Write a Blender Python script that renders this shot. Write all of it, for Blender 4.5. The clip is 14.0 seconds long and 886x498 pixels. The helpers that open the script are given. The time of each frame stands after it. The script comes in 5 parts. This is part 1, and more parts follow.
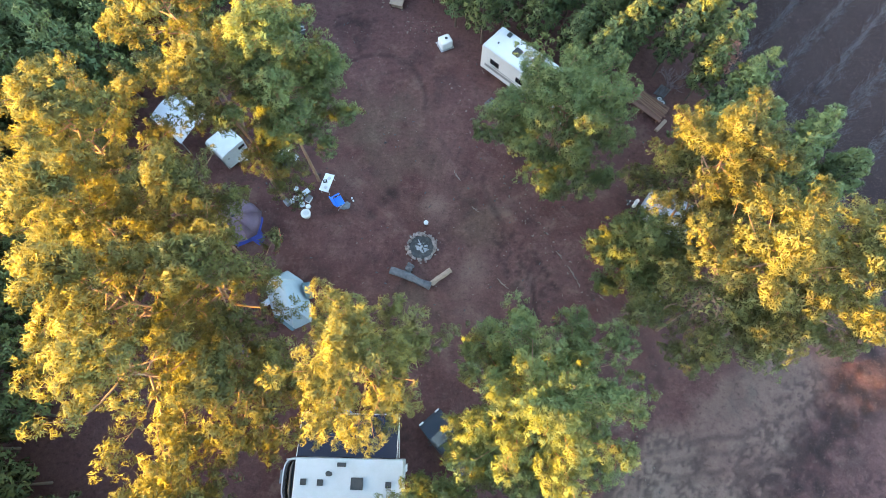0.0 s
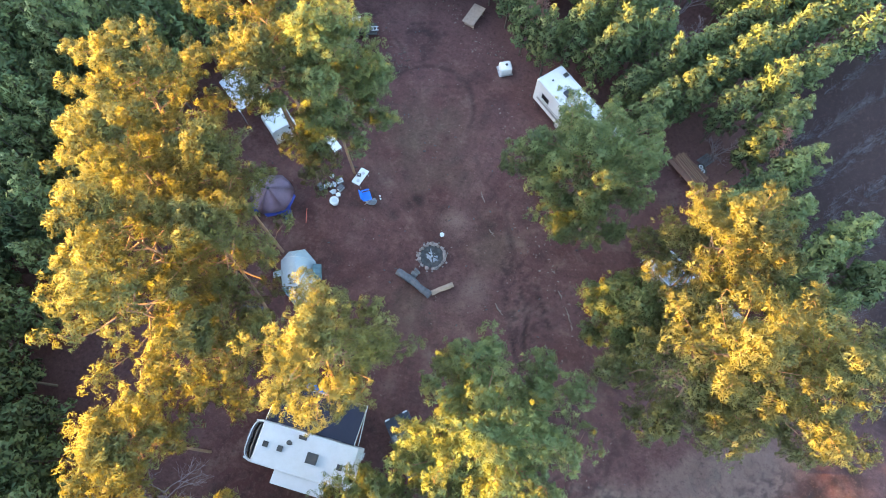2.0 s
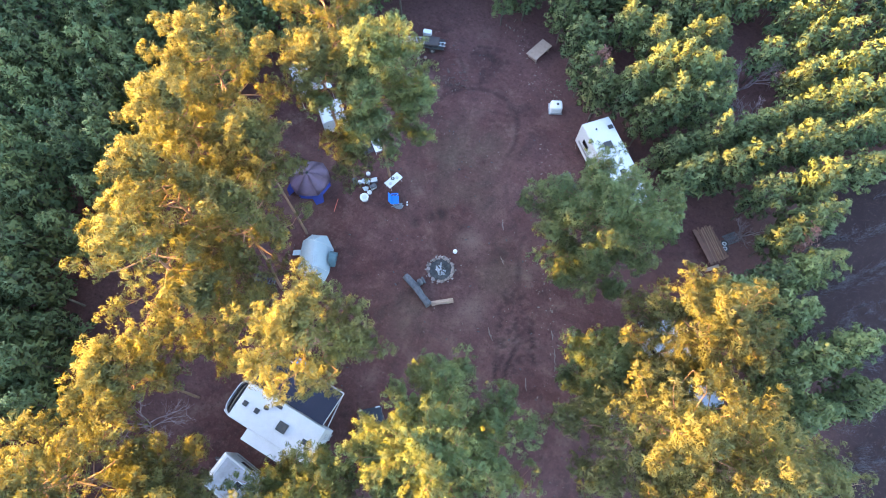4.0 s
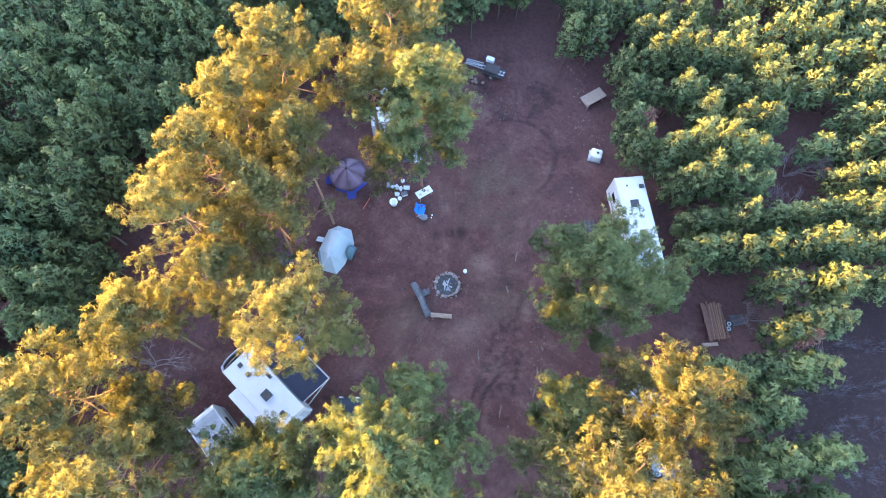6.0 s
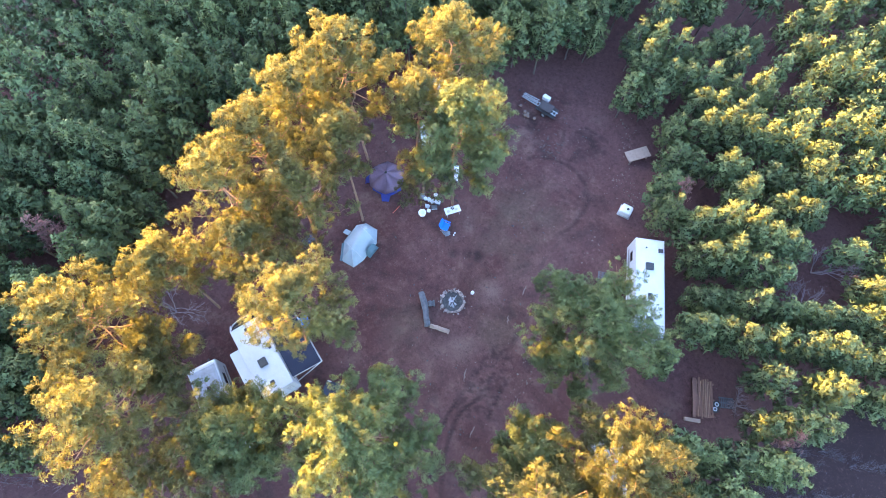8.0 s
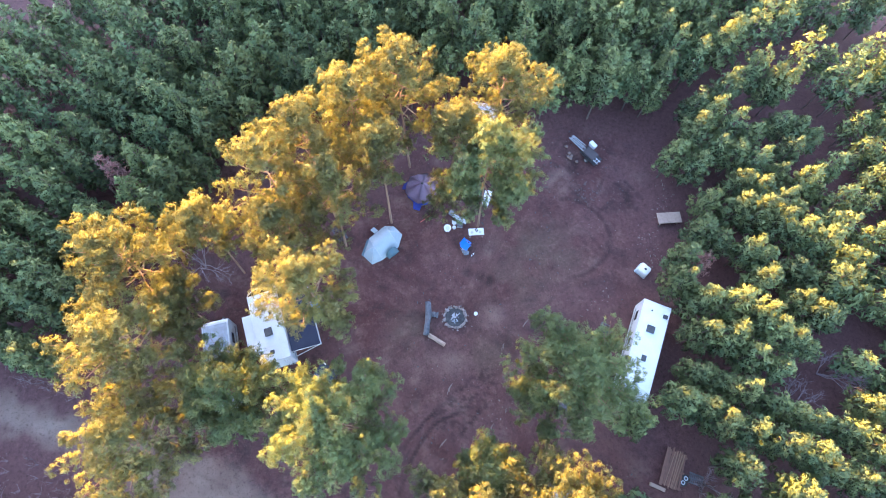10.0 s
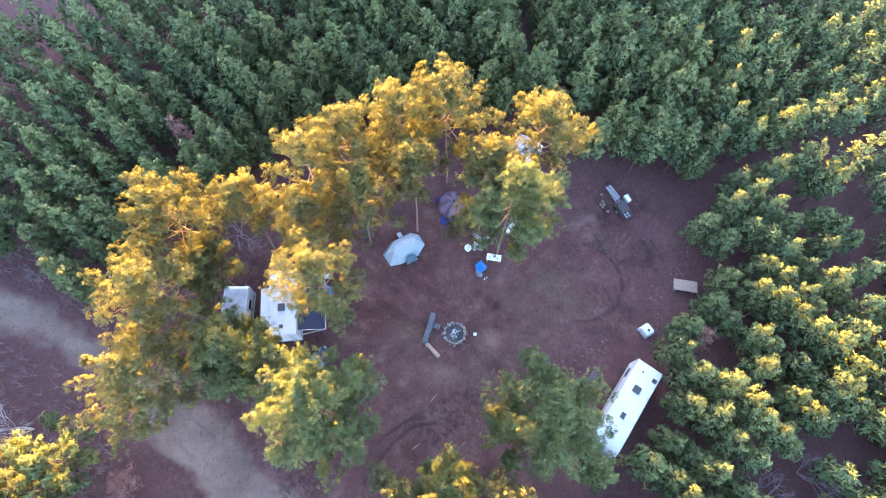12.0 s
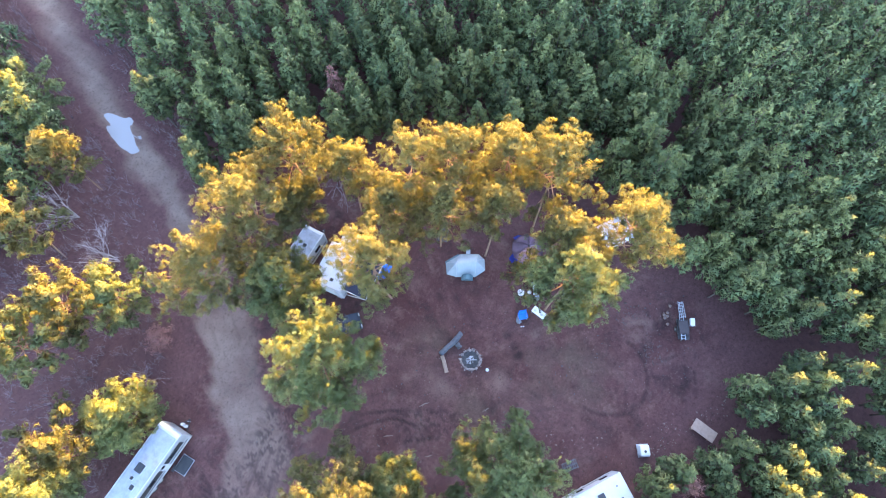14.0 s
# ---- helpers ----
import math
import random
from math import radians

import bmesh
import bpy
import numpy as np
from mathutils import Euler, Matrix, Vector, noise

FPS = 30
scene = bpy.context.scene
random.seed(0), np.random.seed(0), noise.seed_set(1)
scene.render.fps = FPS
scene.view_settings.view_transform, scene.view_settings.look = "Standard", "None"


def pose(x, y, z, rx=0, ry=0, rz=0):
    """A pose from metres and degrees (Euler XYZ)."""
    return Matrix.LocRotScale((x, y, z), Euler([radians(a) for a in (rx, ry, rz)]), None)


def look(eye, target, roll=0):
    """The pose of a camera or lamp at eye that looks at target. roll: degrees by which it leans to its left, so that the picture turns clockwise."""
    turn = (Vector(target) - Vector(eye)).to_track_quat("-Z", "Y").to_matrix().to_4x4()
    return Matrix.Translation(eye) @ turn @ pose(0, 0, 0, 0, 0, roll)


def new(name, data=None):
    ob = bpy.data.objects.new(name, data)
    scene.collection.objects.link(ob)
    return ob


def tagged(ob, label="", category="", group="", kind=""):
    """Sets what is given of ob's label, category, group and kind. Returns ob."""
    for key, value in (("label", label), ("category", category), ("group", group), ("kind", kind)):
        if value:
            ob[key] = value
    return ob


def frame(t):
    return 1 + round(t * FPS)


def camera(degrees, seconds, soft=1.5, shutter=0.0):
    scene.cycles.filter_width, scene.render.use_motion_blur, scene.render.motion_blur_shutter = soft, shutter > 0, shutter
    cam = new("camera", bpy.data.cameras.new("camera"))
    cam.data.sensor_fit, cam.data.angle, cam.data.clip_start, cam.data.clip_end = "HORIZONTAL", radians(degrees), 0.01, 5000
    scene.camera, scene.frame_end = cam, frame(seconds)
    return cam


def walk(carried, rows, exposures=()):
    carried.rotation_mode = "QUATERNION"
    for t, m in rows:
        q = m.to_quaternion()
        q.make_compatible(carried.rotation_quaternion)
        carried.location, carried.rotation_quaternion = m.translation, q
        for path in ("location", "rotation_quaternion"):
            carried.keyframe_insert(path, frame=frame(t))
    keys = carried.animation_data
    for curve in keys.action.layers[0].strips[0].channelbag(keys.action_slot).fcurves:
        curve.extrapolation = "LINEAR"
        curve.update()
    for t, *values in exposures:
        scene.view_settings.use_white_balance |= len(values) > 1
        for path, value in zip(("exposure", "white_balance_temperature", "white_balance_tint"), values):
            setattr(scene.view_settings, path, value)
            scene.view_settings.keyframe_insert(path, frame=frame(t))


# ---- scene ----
# The drone's way: seconds, place, pitch, roll, yaw.
cam = camera(78.80, 14.0, 1.0)
WAY = [
    (0, 3.397, -13.084, 36.403, -69.890, 1.236, 7.990),
    (0.5, 4.074, -12.941, 36.830, -69.823, 1.074, 11.603),
    (1, 4.740, -12.732, 37.291, -69.774, 0.942, 15.322),
    (1.5, 5.386, -12.467, 37.781, -69.736, 0.836, 19.062),
    (2, 6.007, -12.156, 38.298, -69.702, 0.755, 22.770),
    (2.5, 6.599, -11.806, 38.836, -69.669, 0.698, 26.415),
    (3, 7.160, -11.425, 39.393, -69.631, 0.663, 29.988),
    (3.5, 7.689, -11.016, 39.966, -69.585, 0.648, 33.492),
    (4, 8.185, -10.584, 40.551, -69.530, 0.650, 36.937),
    (4.5, 8.650, -10.131, 41.146, -69.462, 0.670, 40.340),
    (5, 9.085, -9.658, 41.748, -69.382, 0.704, 43.718),
    (5.5, 9.491, -9.166, 42.356, -69.289, 0.750, 47.087),
    (6, 9.870, -8.656, 42.969, -69.185, 0.809, 50.459),
    (6.5, 10.223, -8.128, 43.585, -69.072, 0.876, 53.844),
    (7, 10.549, -7.580, 44.205, -68.951, 0.951, 57.244),
    (7.5, 10.848, -7.013, 44.829, -68.827, 1.032, 60.655),
    (8, 11.119, -6.427, 45.458, -68.703, 1.118, 64.072),
    (8.5, 11.358, -5.822, 46.094, -68.586, 1.205, 67.484),
    (9, 11.560, -5.197, 46.739, -68.481, 1.294, 70.880),
    (9.5, 11.718, -4.555, 47.396, -68.395, 1.381, 74.249),
    (10, 11.822, -3.898, 48.071, -68.336, 1.465, 77.587),
    (10.5, 11.861, -3.228, 48.767, -68.313, 1.545, 80.897),
    (11, 11.820, -2.549, 49.492, -68.334, 1.619, 84.196),
    (11.5, 11.680, -1.868, 50.250, -68.412, 1.684, 87.521),
    (12, 11.420, -1.192, 51.052, -68.556, 1.740, 90.932),
    (12.5, 11.015, -0.529, 51.905, -68.778, 1.784, 94.516),
    (13, 10.436, 0.110, 52.821, -69.093, 1.815, 98.421),
    (13.25, 10.071, 0.417, 53.305, -69.289, 1.825, 100.857),
    (13.5, 9.650, 0.713, 53.809, -69.513, 1.830, 104.342),
    (13.75, 9.167, 0.995, 54.334, -69.767, 1.832, 110.018),
    (14, 8.617, 1.263, 54.883, -70.054, 1.829, 119.457),
]


def aim(x, y, z, pitch, roll, yaw):
    p, a = radians(pitch), radians(yaw)
    ahead = Vector((-math.sin(a) * math.cos(p), math.cos(a) * math.cos(p), math.sin(p)))
    return look(Vector((x, y, z)), Vector((x, y, z)) + ahead, roll)


walk(cam, [(t, aim(*row)) for t, *row in WAY], [(0.0, 4.12, 6750, 3), (3.0, 4.17, 6300, 11), (7.5, 4.39, 5800, 18), (14.0, 4.42, 6000, 20)])

# ---- light: a low evening sun behind an unseen added ridge, blue sky above ----
SUN_WAY = Vector((-0.95, -0.31, 0.0)).normalized()
SUN_HEIGHT = 13.0
world = bpy.data.worlds.new("evening_sky")
scene.world = world
world.use_nodes = True
wn = world.node_tree.nodes
sky = wn.new("ShaderNodeTexSky")
sky.sky_type = "NISHITA"
sky.sun_disc = False
sky.sun_elevation = radians(SUN_HEIGHT)
sky.sun_rotation = math.atan2(SUN_WAY.x, SUN_WAY.y)
world.node_tree.links.new(sky.outputs[0], wn["Background"].inputs[0])
wn["Background"].inputs[1].default_value = 0.11
sun = new("sun", bpy.data.lights.new("sun", "SUN"))
sun.data.energy = 3.6
sun.data.angle = radians(0.5)
sun.data.color = (1.0, 0.53, 0.07)
sun.matrix_world = look(SUN_WAY * 200 + Vector((0, 0, 200 * math.tan(radians(SUN_HEIGHT)))), (0, 0, 0))


# ---- materials ----
def mat(name, color=(0.5, 0.5, 0.5), rough=0.7, metal=0.0):
    m = bpy.data.materials.new(name)
    m.use_nodes = True
    b = m.node_tree.nodes["Principled BSDF"]
    b.inputs["Base Color"].default_value = (*color, 1)
    b.inputs["Roughness"].default_value = rough
    b.inputs["Metallic"].default_value = metal
    return m


def node(m, kind, **values):
    n = m.node_tree.nodes.new("ShaderNode" + kind)
    for key, v in values.items():
        n.inputs[key.replace("_", " ")].default_value = v
    return n


def link(m, a, b):
    m.node_tree.links.new(a, b)


def ramp(m, source, stops):
    r = m.node_tree.nodes.new("ShaderNodeValToRGB")
    el = r.color_ramp.elements
    while len(el) < len(stops):
        el.new(0.5)
    for e, (p, c) in zip(el, stops):
        e.position, e.color = p, (*c, 1)
    link(m, source, r.inputs[0])
    return r.outputs[0]


def mix(m, fac, a, b, blend="MIX"):
    n = m.node_tree.nodes.new("ShaderNodeMix")
    n.data_type, n.blend_type = "RGBA", blend
    for value, sock in ((fac, n.inputs[0]), (a, n.inputs[6]), (b, n.inputs[7])):
        if isinstance(value, bpy.types.NodeSocket):
            link(m, value, sock)
        elif isinstance(value, tuple):
            sock.default_value = (*value, 1)
        else:
            sock.default_value = value
    return n.outputs[2]


def noise_of(m, scale, detail=4.0, rough=0.6, coords="Object", stretch=None):
    tc = m.node_tree.nodes.new("ShaderNodeTexCoord")
    src = tc.outputs[coords]
    if stretch:
        mp = m.node_tree.nodes.new("ShaderNodeMapping")
        mp.inputs["Scale"].default_value = stretch
        link(m, src, mp.inputs[0])
        src = mp.outputs[0]
    n = node(m, "TexNoise", Scale=scale, Detail=detail, Roughness=rough)
    link(m, src, n.inputs["Vector"])
    return n.outputs[0]


def bump(m, height, strength=0.4, distance=0.02):
    b = node(m, "Bump", Strength=strength, Distance=distance)
    link(m, height, b.inputs["Height"])
    link(m, b.outputs[0], m.node_tree.nodes["Principled BSDF"].inputs["Normal"])


def base(m):
    return m.node_tree.nodes["Principled BSDF"].inputs["Base Color"]


def worn(name, color, dirt, rough=0.6, metal=0.0, scale=2.0, fine=25.0, amount=0.6, relief=0.2, vary=0.0):
    """A surface with stains at a large scale and grain at a small one."""
    m = mat(name, color, rough, metal)
    big = noise_of(m, scale, 5.0, 0.65)
    small = noise_of(m, fine, 3.0, 0.6)
    c = mix(m, ramp(m, big, [(0.42, (0, 0, 0)), (0.75, (amount,) * 3)]), color, dirt)
    c = mix(m, ramp(m, small, [(0.3, (0, 0, 0)), (0.8, (0.35,) * 3)]), c, tuple(v * 0.6 for v in color))
    if vary:
        info = m.node_tree.nodes.new("ShaderNodeObjectInfo")
        span = m.node_tree.nodes.new("ShaderNodeMapRange")
        span.inputs["To Min"].default_value, span.inputs["To Max"].default_value = 1 - vary, 1 + vary
        hsv = node(m, "HueSaturation")
        link(m, info.outputs["Random"], span.inputs["Value"])
        link(m, span.outputs[0], hsv.inputs["Value"])
        link(m, c, hsv.inputs["Color"])
        c = hsv.outputs[0]
    link(m, c, base(m))
    bump(m, small, relief, 0.01)
    return m


def foliage(name, dark, light, dry, thin=0.42):
    m = bpy.data.materials.new(name)
    m.use_nodes = True
    nt = m.node_tree
    b = nt.nodes["Principled BSDF"]
    b.inputs["Roughness"].default_value = 0.55
    b.inputs["Specular IOR Level"].default_value = 0.25
    at = nt.nodes.new("ShaderNodeAttribute")
    at.attribute_name = "tint"
    info = nt.nodes.new("ShaderNodeObjectInfo")
    patches = noise_of(m, 0.9, 3.0)
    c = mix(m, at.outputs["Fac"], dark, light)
    c = mix(m, ramp(m, patches, [(0.5, (0, 0, 0)), (0.78, (0.55,) * 3)]), c, dry)
    hsv = node(m, "HueSaturation", Saturation=1.0, Value=1.0)
    rng = nt.nodes.new("ShaderNodeMapRange")
    rng.inputs["To Min"].default_value, rng.inputs["To Max"].default_value = 0.8, 1.2
    link(m, info.outputs["Random"], rng.inputs["Value"])
    link(m, rng.outputs[0], hsv.inputs["Value"])
    link(m, c, hsv.inputs["Color"])
    link(m, hsv.outputs[0], b.inputs["Base Color"])
    tr = nt.nodes.new("ShaderNodeBsdfTranslucent")
    link(m, hsv.outputs[0], tr.inputs["Color"])
    mx = nt.nodes.new("ShaderNodeMixShader")
    mx.inputs[0].default_value = thin
    link(m, b.outputs[0], mx.inputs[1])
    link(m, tr.outputs[0], mx.inputs[2])
    link(m, mx.outputs[0], nt.nodes["Material Output"].inputs["Surface"])
    return m


NEEDLES = foliage("pine_needles", (0.140, 0.150, 0.068), (0.220, 0.206, 0.062), (0.250, 0.196, 0.068), 0.5)
# Pines standing in others' shade: their unlit green is put into this colour.
SHADE_GREEN = foliage("shade_green_needles", (0.155, 0.205, 0.092), (0.245, 0.270, 0.096), (0.27, 0.235, 0.085), 0.5)
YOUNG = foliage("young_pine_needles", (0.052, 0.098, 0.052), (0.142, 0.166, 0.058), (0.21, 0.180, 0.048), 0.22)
DEAD = foliage("dead_needles", (0.20, 0.10, 0.095), (0.34, 0.19, 0.165), (0.30, 0.16, 0.13))
PALETWIG = worn("pale_grey_bark", (0.40, 0.34, 0.34), (0.22, 0.18, 0.18), 0.85)
TWIG = worn("bare_twigs", (0.22, 0.165, 0.175), (0.10, 0.08, 0.08), 0.85)
BURNT = worn("grey_brush_twigs", (0.125, 0.108, 0.124), (0.06, 0.052, 0.06), 0.9)
YOUNGBARK = worn("young_pine_bark", (0.10, 0.075, 0.06), (0.05, 0.04, 0.035), 0.9)
BARK = worn("pine_bark", (0.27, 0.16, 0.10), (0.12, 0.08, 0.06), 0.9, scale=3.0, fine=18.0, relief=0.8)
WHITE = worn("white_rv_skin", (0.47, 0.49, 0.525), (0.33, 0.33, 0.32), 0.4, scale=0.8, fine=30, amount=0.35, relief=0.05)
ROOF = worn("white_roof_membrane", (0.48, 0.505, 0.54), (0.35, 0.355, 0.355), 0.55, scale=1.1, fine=40, amount=0.45, relief=0.1)
SILVER = worn("grey_white_aluminium", (0.50, 0.525, 0.55), (0.32, 0.32, 0.305), 0.35, 0.3, scale=1.5, amount=0.4, relief=0.05)
BLACK = worn("black_plastic", (0.02, 0.022, 0.025), (0.06, 0.055, 0.05), 0.5)
GLASS = worn("tinted_glass", (0.015, 0.02, 0.03), (0.03, 0.03, 0.03), 0.08)
SCREEN = worn("dark_windscreen_glass", (0.006, 0.007, 0.009), (0.012, 0.012, 0.012), 0.12)
SCREEN.node_tree.nodes["Principled BSDF"].inputs["Specular IOR Level"].default_value = 0.2
RUBBER = worn("tyre_rubber", (0.025, 0.025, 0.025), (0.10, 0.07, 0.05), 0.85)
STEEL = worn("galvanised_steel", (0.45, 0.46, 0.48), (0.28, 0.22, 0.18), 0.4, 0.7)
NAVY = worn("navy_awning_fabric", (0.010, 0.015, 0.036), (0.018, 0.022, 0.042), 0.9, scale=1.2, fine=60)
BLUE = worn("bright_blue_fabric", (0.015, 0.17, 0.68), (0.012, 0.10, 0.42), 0.55, scale=4.0)
STRIPE = worn("grey_decal", (0.16, 0.17, 0.19), (0.10, 0.10, 0.11), 0.4)
TENTC = worn("pale_grey_tent_nylon", (0.285, 0.34, 0.375), (0.21, 0.25, 0.275), 0.6, scale=1.5, amount=0.5)
TENTD = worn("dark_teal_tent_nylon", (0.06, 0.12, 0.15), (0.10, 0.13, 0.14), 0.6)
MAUVE = worn("mauve_grey_tent_fabric", (0.29, 0.20, 0.285), (0.20, 0.145, 0.20), 0.65, scale=2.0)
ROYAL = worn("royal_blue_tent_fabric", (0.03, 0.05, 0.30), (0.03, 0.04, 0.16), 0.6)
PLASTIC = worn("white_plastic", (0.60, 0.61, 0.61), (0.55, 0.52, 0.48), 0.45, amount=0.4)
STONE = worn("fire_ring_stone", (0.25, 0.205, 0.19), (0.07, 0.058, 0.055), 0.9, scale=2.2, amount=0.9, relief=0.6, vary=0.45)
ASH = worn("grey_ash", (0.30, 0.31, 0.33), (0.05, 0.05, 0.055), 0.95, scale=5.0, fine=20, amount=0.9, relief=0.6)
CHAR = worn("charred_wood", (0.035, 0.033, 0.033), (0.12, 0.12, 0.125), 0.9, scale=5.0, relief=0.8)
GREYLOG = worn("weathered_grey_log", (0.105, 0.108, 0.120), (0.030, 0.030, 0.034), 0.9, scale=3.2, amount=0.95, relief=0.9)
TANWOOD = worn("dry_tan_wood", (0.30, 0.215, 0.165), (0.17, 0.115, 0.09), 0.85, scale=3.0, relief=0.5)
REDWOOD = worn("red_brown_planks", (0.17, 0.085, 0.06), (0.08, 0.05, 0.04), 0.85, scale=3.0, relief=0.5)
CARPAINT = worn("dark_blue_grey_car_paint", (0.022, 0.030, 0.045), (0.04, 0.042, 0.05), 0.35, 0.2)
GREYROOF = worn("blue_grey_roof_membrane", (0.29, 0.32, 0.37), (0.15, 0.155, 0.165), 0.55, scale=1.6, fine=40, amount=0.8, relief=0.1)
BROWNCLOTH = worn("dark_brown_case", (0.055, 0.042, 0.042), (0.03, 0.026, 0.028), 0.8, scale=3.0)
TARP = worn("white_tarp", (0.50, 0.53, 0.58), (0.42, 0.44, 0.46), 0.5, scale=1.0, amount=0.7)
ORANGE = worn("red_orange_pole", (0.55, 0.10, 0.05), (0.3, 0.07, 0.04), 0.5)
YELLOW = worn("yellow_plastic", (0.60, 0.45, 0.03), (0.35, 0.26, 0.04), 0.5)
CHIP = worn("pale_wood_chips", (0.155, 0.118, 0.10), (0.085, 0.062, 0.053), 0.9)
CLOD = worn("dry_clods", (0.085, 0.056, 0.048), (0.045, 0.029, 0.026), 0.95)
# Pale base colour stands in for the bright sky mirrored in the water.
WATER = mat("puddle_water", (0.24, 0.23, 0.23), 0.04)


def soil():
    """Red-brown earth with needle litter, pale trodden patches, tan road and dark damp ruts."""
    m = mat("red_brown_earth", (0.103, 0.052, 0.040), 0.95)
    nt = m.node_tree
    m.node_tree.nodes["Principled BSDF"].inputs["Specular IOR Level"].default_value = 0.15

    def zone(name):
        a = nt.nodes.new("ShaderNodeAttribute")
        a.attribute_name = name
        return a.outputs["Fac"]

    def band(source, a, b, top):
        lo, hi = ((0, 0, 0), (top,) * 3) if a < b else ((top,) * 3, (0, 0, 0))
        return ramp(m, source, [(min(a, b), lo), (max(a, b), hi)])

    big = noise_of(m, 0.16, 6.0, 0.6)
    mid = noise_of(m, 0.8, 7.0, 0.7)
    small = noise_of(m, 3.2, 6.0, 0.72)
    fine = noise_of(m, 8.0, 5.0, 0.78)
    grain = noise_of(m, 19.0, 3.0, 0.7)
    c = mix(m, band(big, 0.35, 0.66, 1.0), (0.062, 0.024, 0.022), (0.090, 0.043, 0.040))
    c = mix(m, band(mid, 0.50, 0.74, 0.8), c, (0.128, 0.071, 0.060))
    c = mix(m, band(mid, 0.43, 0.28, 0.75), c, (0.031, 0.015, 0.014))
    drift = noise_of(m, 0.38, 9.0, 0.74)
    c = mix(m, band(drift, 0.47, 0.35, 0.85), c, (0.036, 0.021, 0.020))
    c = mix(m, band(drift, 0.54, 0.68, 0.75), c, (0.138, 0.090, 0.074))
    ragged = node(m, "Math")
    ragged.operation = "MULTIPLY_ADD"
    link(m, mix(m, 0.4, fine, grain), ragged.inputs[0])
    ragged.inputs[1].default_value, ragged.inputs[2].default_value = 1.1, -0.55

    def crumbled(name, a, b, top):
        """A zone whose edge breaks up into clods."""
        total = m.node_tree.nodes.new("ShaderNodeMath")
        link(m, zone(name), total.inputs[0])
        link(m, ragged.outputs[0], total.inputs[1])
        gate = m.node_tree.nodes.new("ShaderNodeMath")
        gate.operation = "MULTIPLY"
        link(m, band(total.outputs[0], a, b, top), gate.inputs[0])
        link(m, band(zone(name), 0.03, 0.25, 1.0), gate.inputs[1])
        return gate.outputs[0]

    c = mix(m, zone("litter"), c, mix(m, small, (0.048, 0.022, 0.021), (0.130, 0.066, 0.062)))
    c = mix(m, zone("road"), c, mix(m, mid, (0.118, 0.082, 0.064), (0.262, 0.194, 0.152)))
    c = mix(m, zone("dark"), c, (0.019, 0.012, 0.013))
    c = mix(m, zone("moss"), c, mix(m, small, (0.050, 0.032, 0.024), (0.117, 0.080, 0.059)))
    c = mix(m, crumbled("pale", 0.05, 0.95, 0.85), c, (0.173, 0.113, 0.093))
    c = mix(m, crumbled("rut", 0.12, 0.85, 0.80), c, (0.022, 0.013, 0.013))
    c = mix(m, band(small, 0.44, 0.30, 0.6), c, (0.033, 0.016, 0.014))
    c = mix(m, band(small, 0.57, 0.74, 0.55), c, (0.141, 0.080, 0.065))
    c = mix(m, band(fine, 0.45, 0.33, 0.5), c, (0.028, 0.015, 0.013))
    c = mix(m, band(fine, 0.58, 0.70, 0.42), c, (0.180, 0.110, 0.090))
    c = mix(m, band(grain, 0.64, 0.72, 0.3), c, (0.255, 0.169, 0.136))
    link(m, c, base(m))
    h = mix(m, 0.5, small, fine)
    bump(m, h, 0.9, 0.09)
    return m


SOIL = soil()


# ---- ground ----
def smooth(a, b, v):
    t = np.clip((v - a) / (b - a), 0, 1)
    return t * t * (3 - 2 * t)


def gz(x, y):
    """The lie of the land: a gentle fall to the north-east, and an unseen ridge added towards the sun for shade."""
    x, y = np.asarray(x, float), np.asarray(y, float)
    r = np.hypot(x, y)
    k = 1.0 / (1.0 + (np.maximum(r - 90, 0) / 120) ** 1.2)
    z = (-0.0272 * x - 0.0413 * y) * k
    along = x * SUN_WAY.x + y * SUN_WAY.y
    side = -x * SUN_WAY.y + y * SUN_WAY.x
    # Added ridge out of view; its heights set which treetops catch the sun.
    shade_skyline = np.interp(side, (-60, -40, -30, -22, -13, -5, 5, 13, 22, 35, 60), (36.5, 36.6, 37.8, 40.8, 42.4, 40.2, 38.8, 38.2, 37.4, 38.6, 38.0))
    crest = shade_skyline + 0.4 * np.sin(side / 9.0) + 0.4 * np.sin(side / 3.7 + 1.0)
    z = z + crest * smooth(SHADE_RIDGE_AT - 75, SHADE_RIDGE_AT, along) * (1 - smooth(SHADE_RIDGE_AT + 60, SHADE_RIDGE_AT + 400, along)) * (1 - smooth(250, 500, np.abs(side)))
    return z


SHADE_RIDGE_AT = 160.0
PUDDLE = (-1.5, -46.6, 0.0272 * 1.5 + 0.0413 * 46.6 - 0.06)


def near_line(x, y, pts):
    """Distance to a polyline and how far along it the nearest point lies (0 to 1)."""
    best = np.full(np.shape(x), 1e9)
    at = np.zeros(np.shape(x))
    n = len(pts) - 1
    for i in range(n):
        (ax, ay), (bx, by) = pts[i], pts[i + 1]
        dx, dy = bx - ax, by - ay
        t = np.clip(((x - ax) * dx + (y - ay) * dy) / (dx * dx + dy * dy), 0, 1)
        d = np.hypot(x - ax - t * dx, y - ay - t * dy)
        at = np.where(d < best, (i + t) / n, at)
        best = np.minimum(best, d)
    return best, at


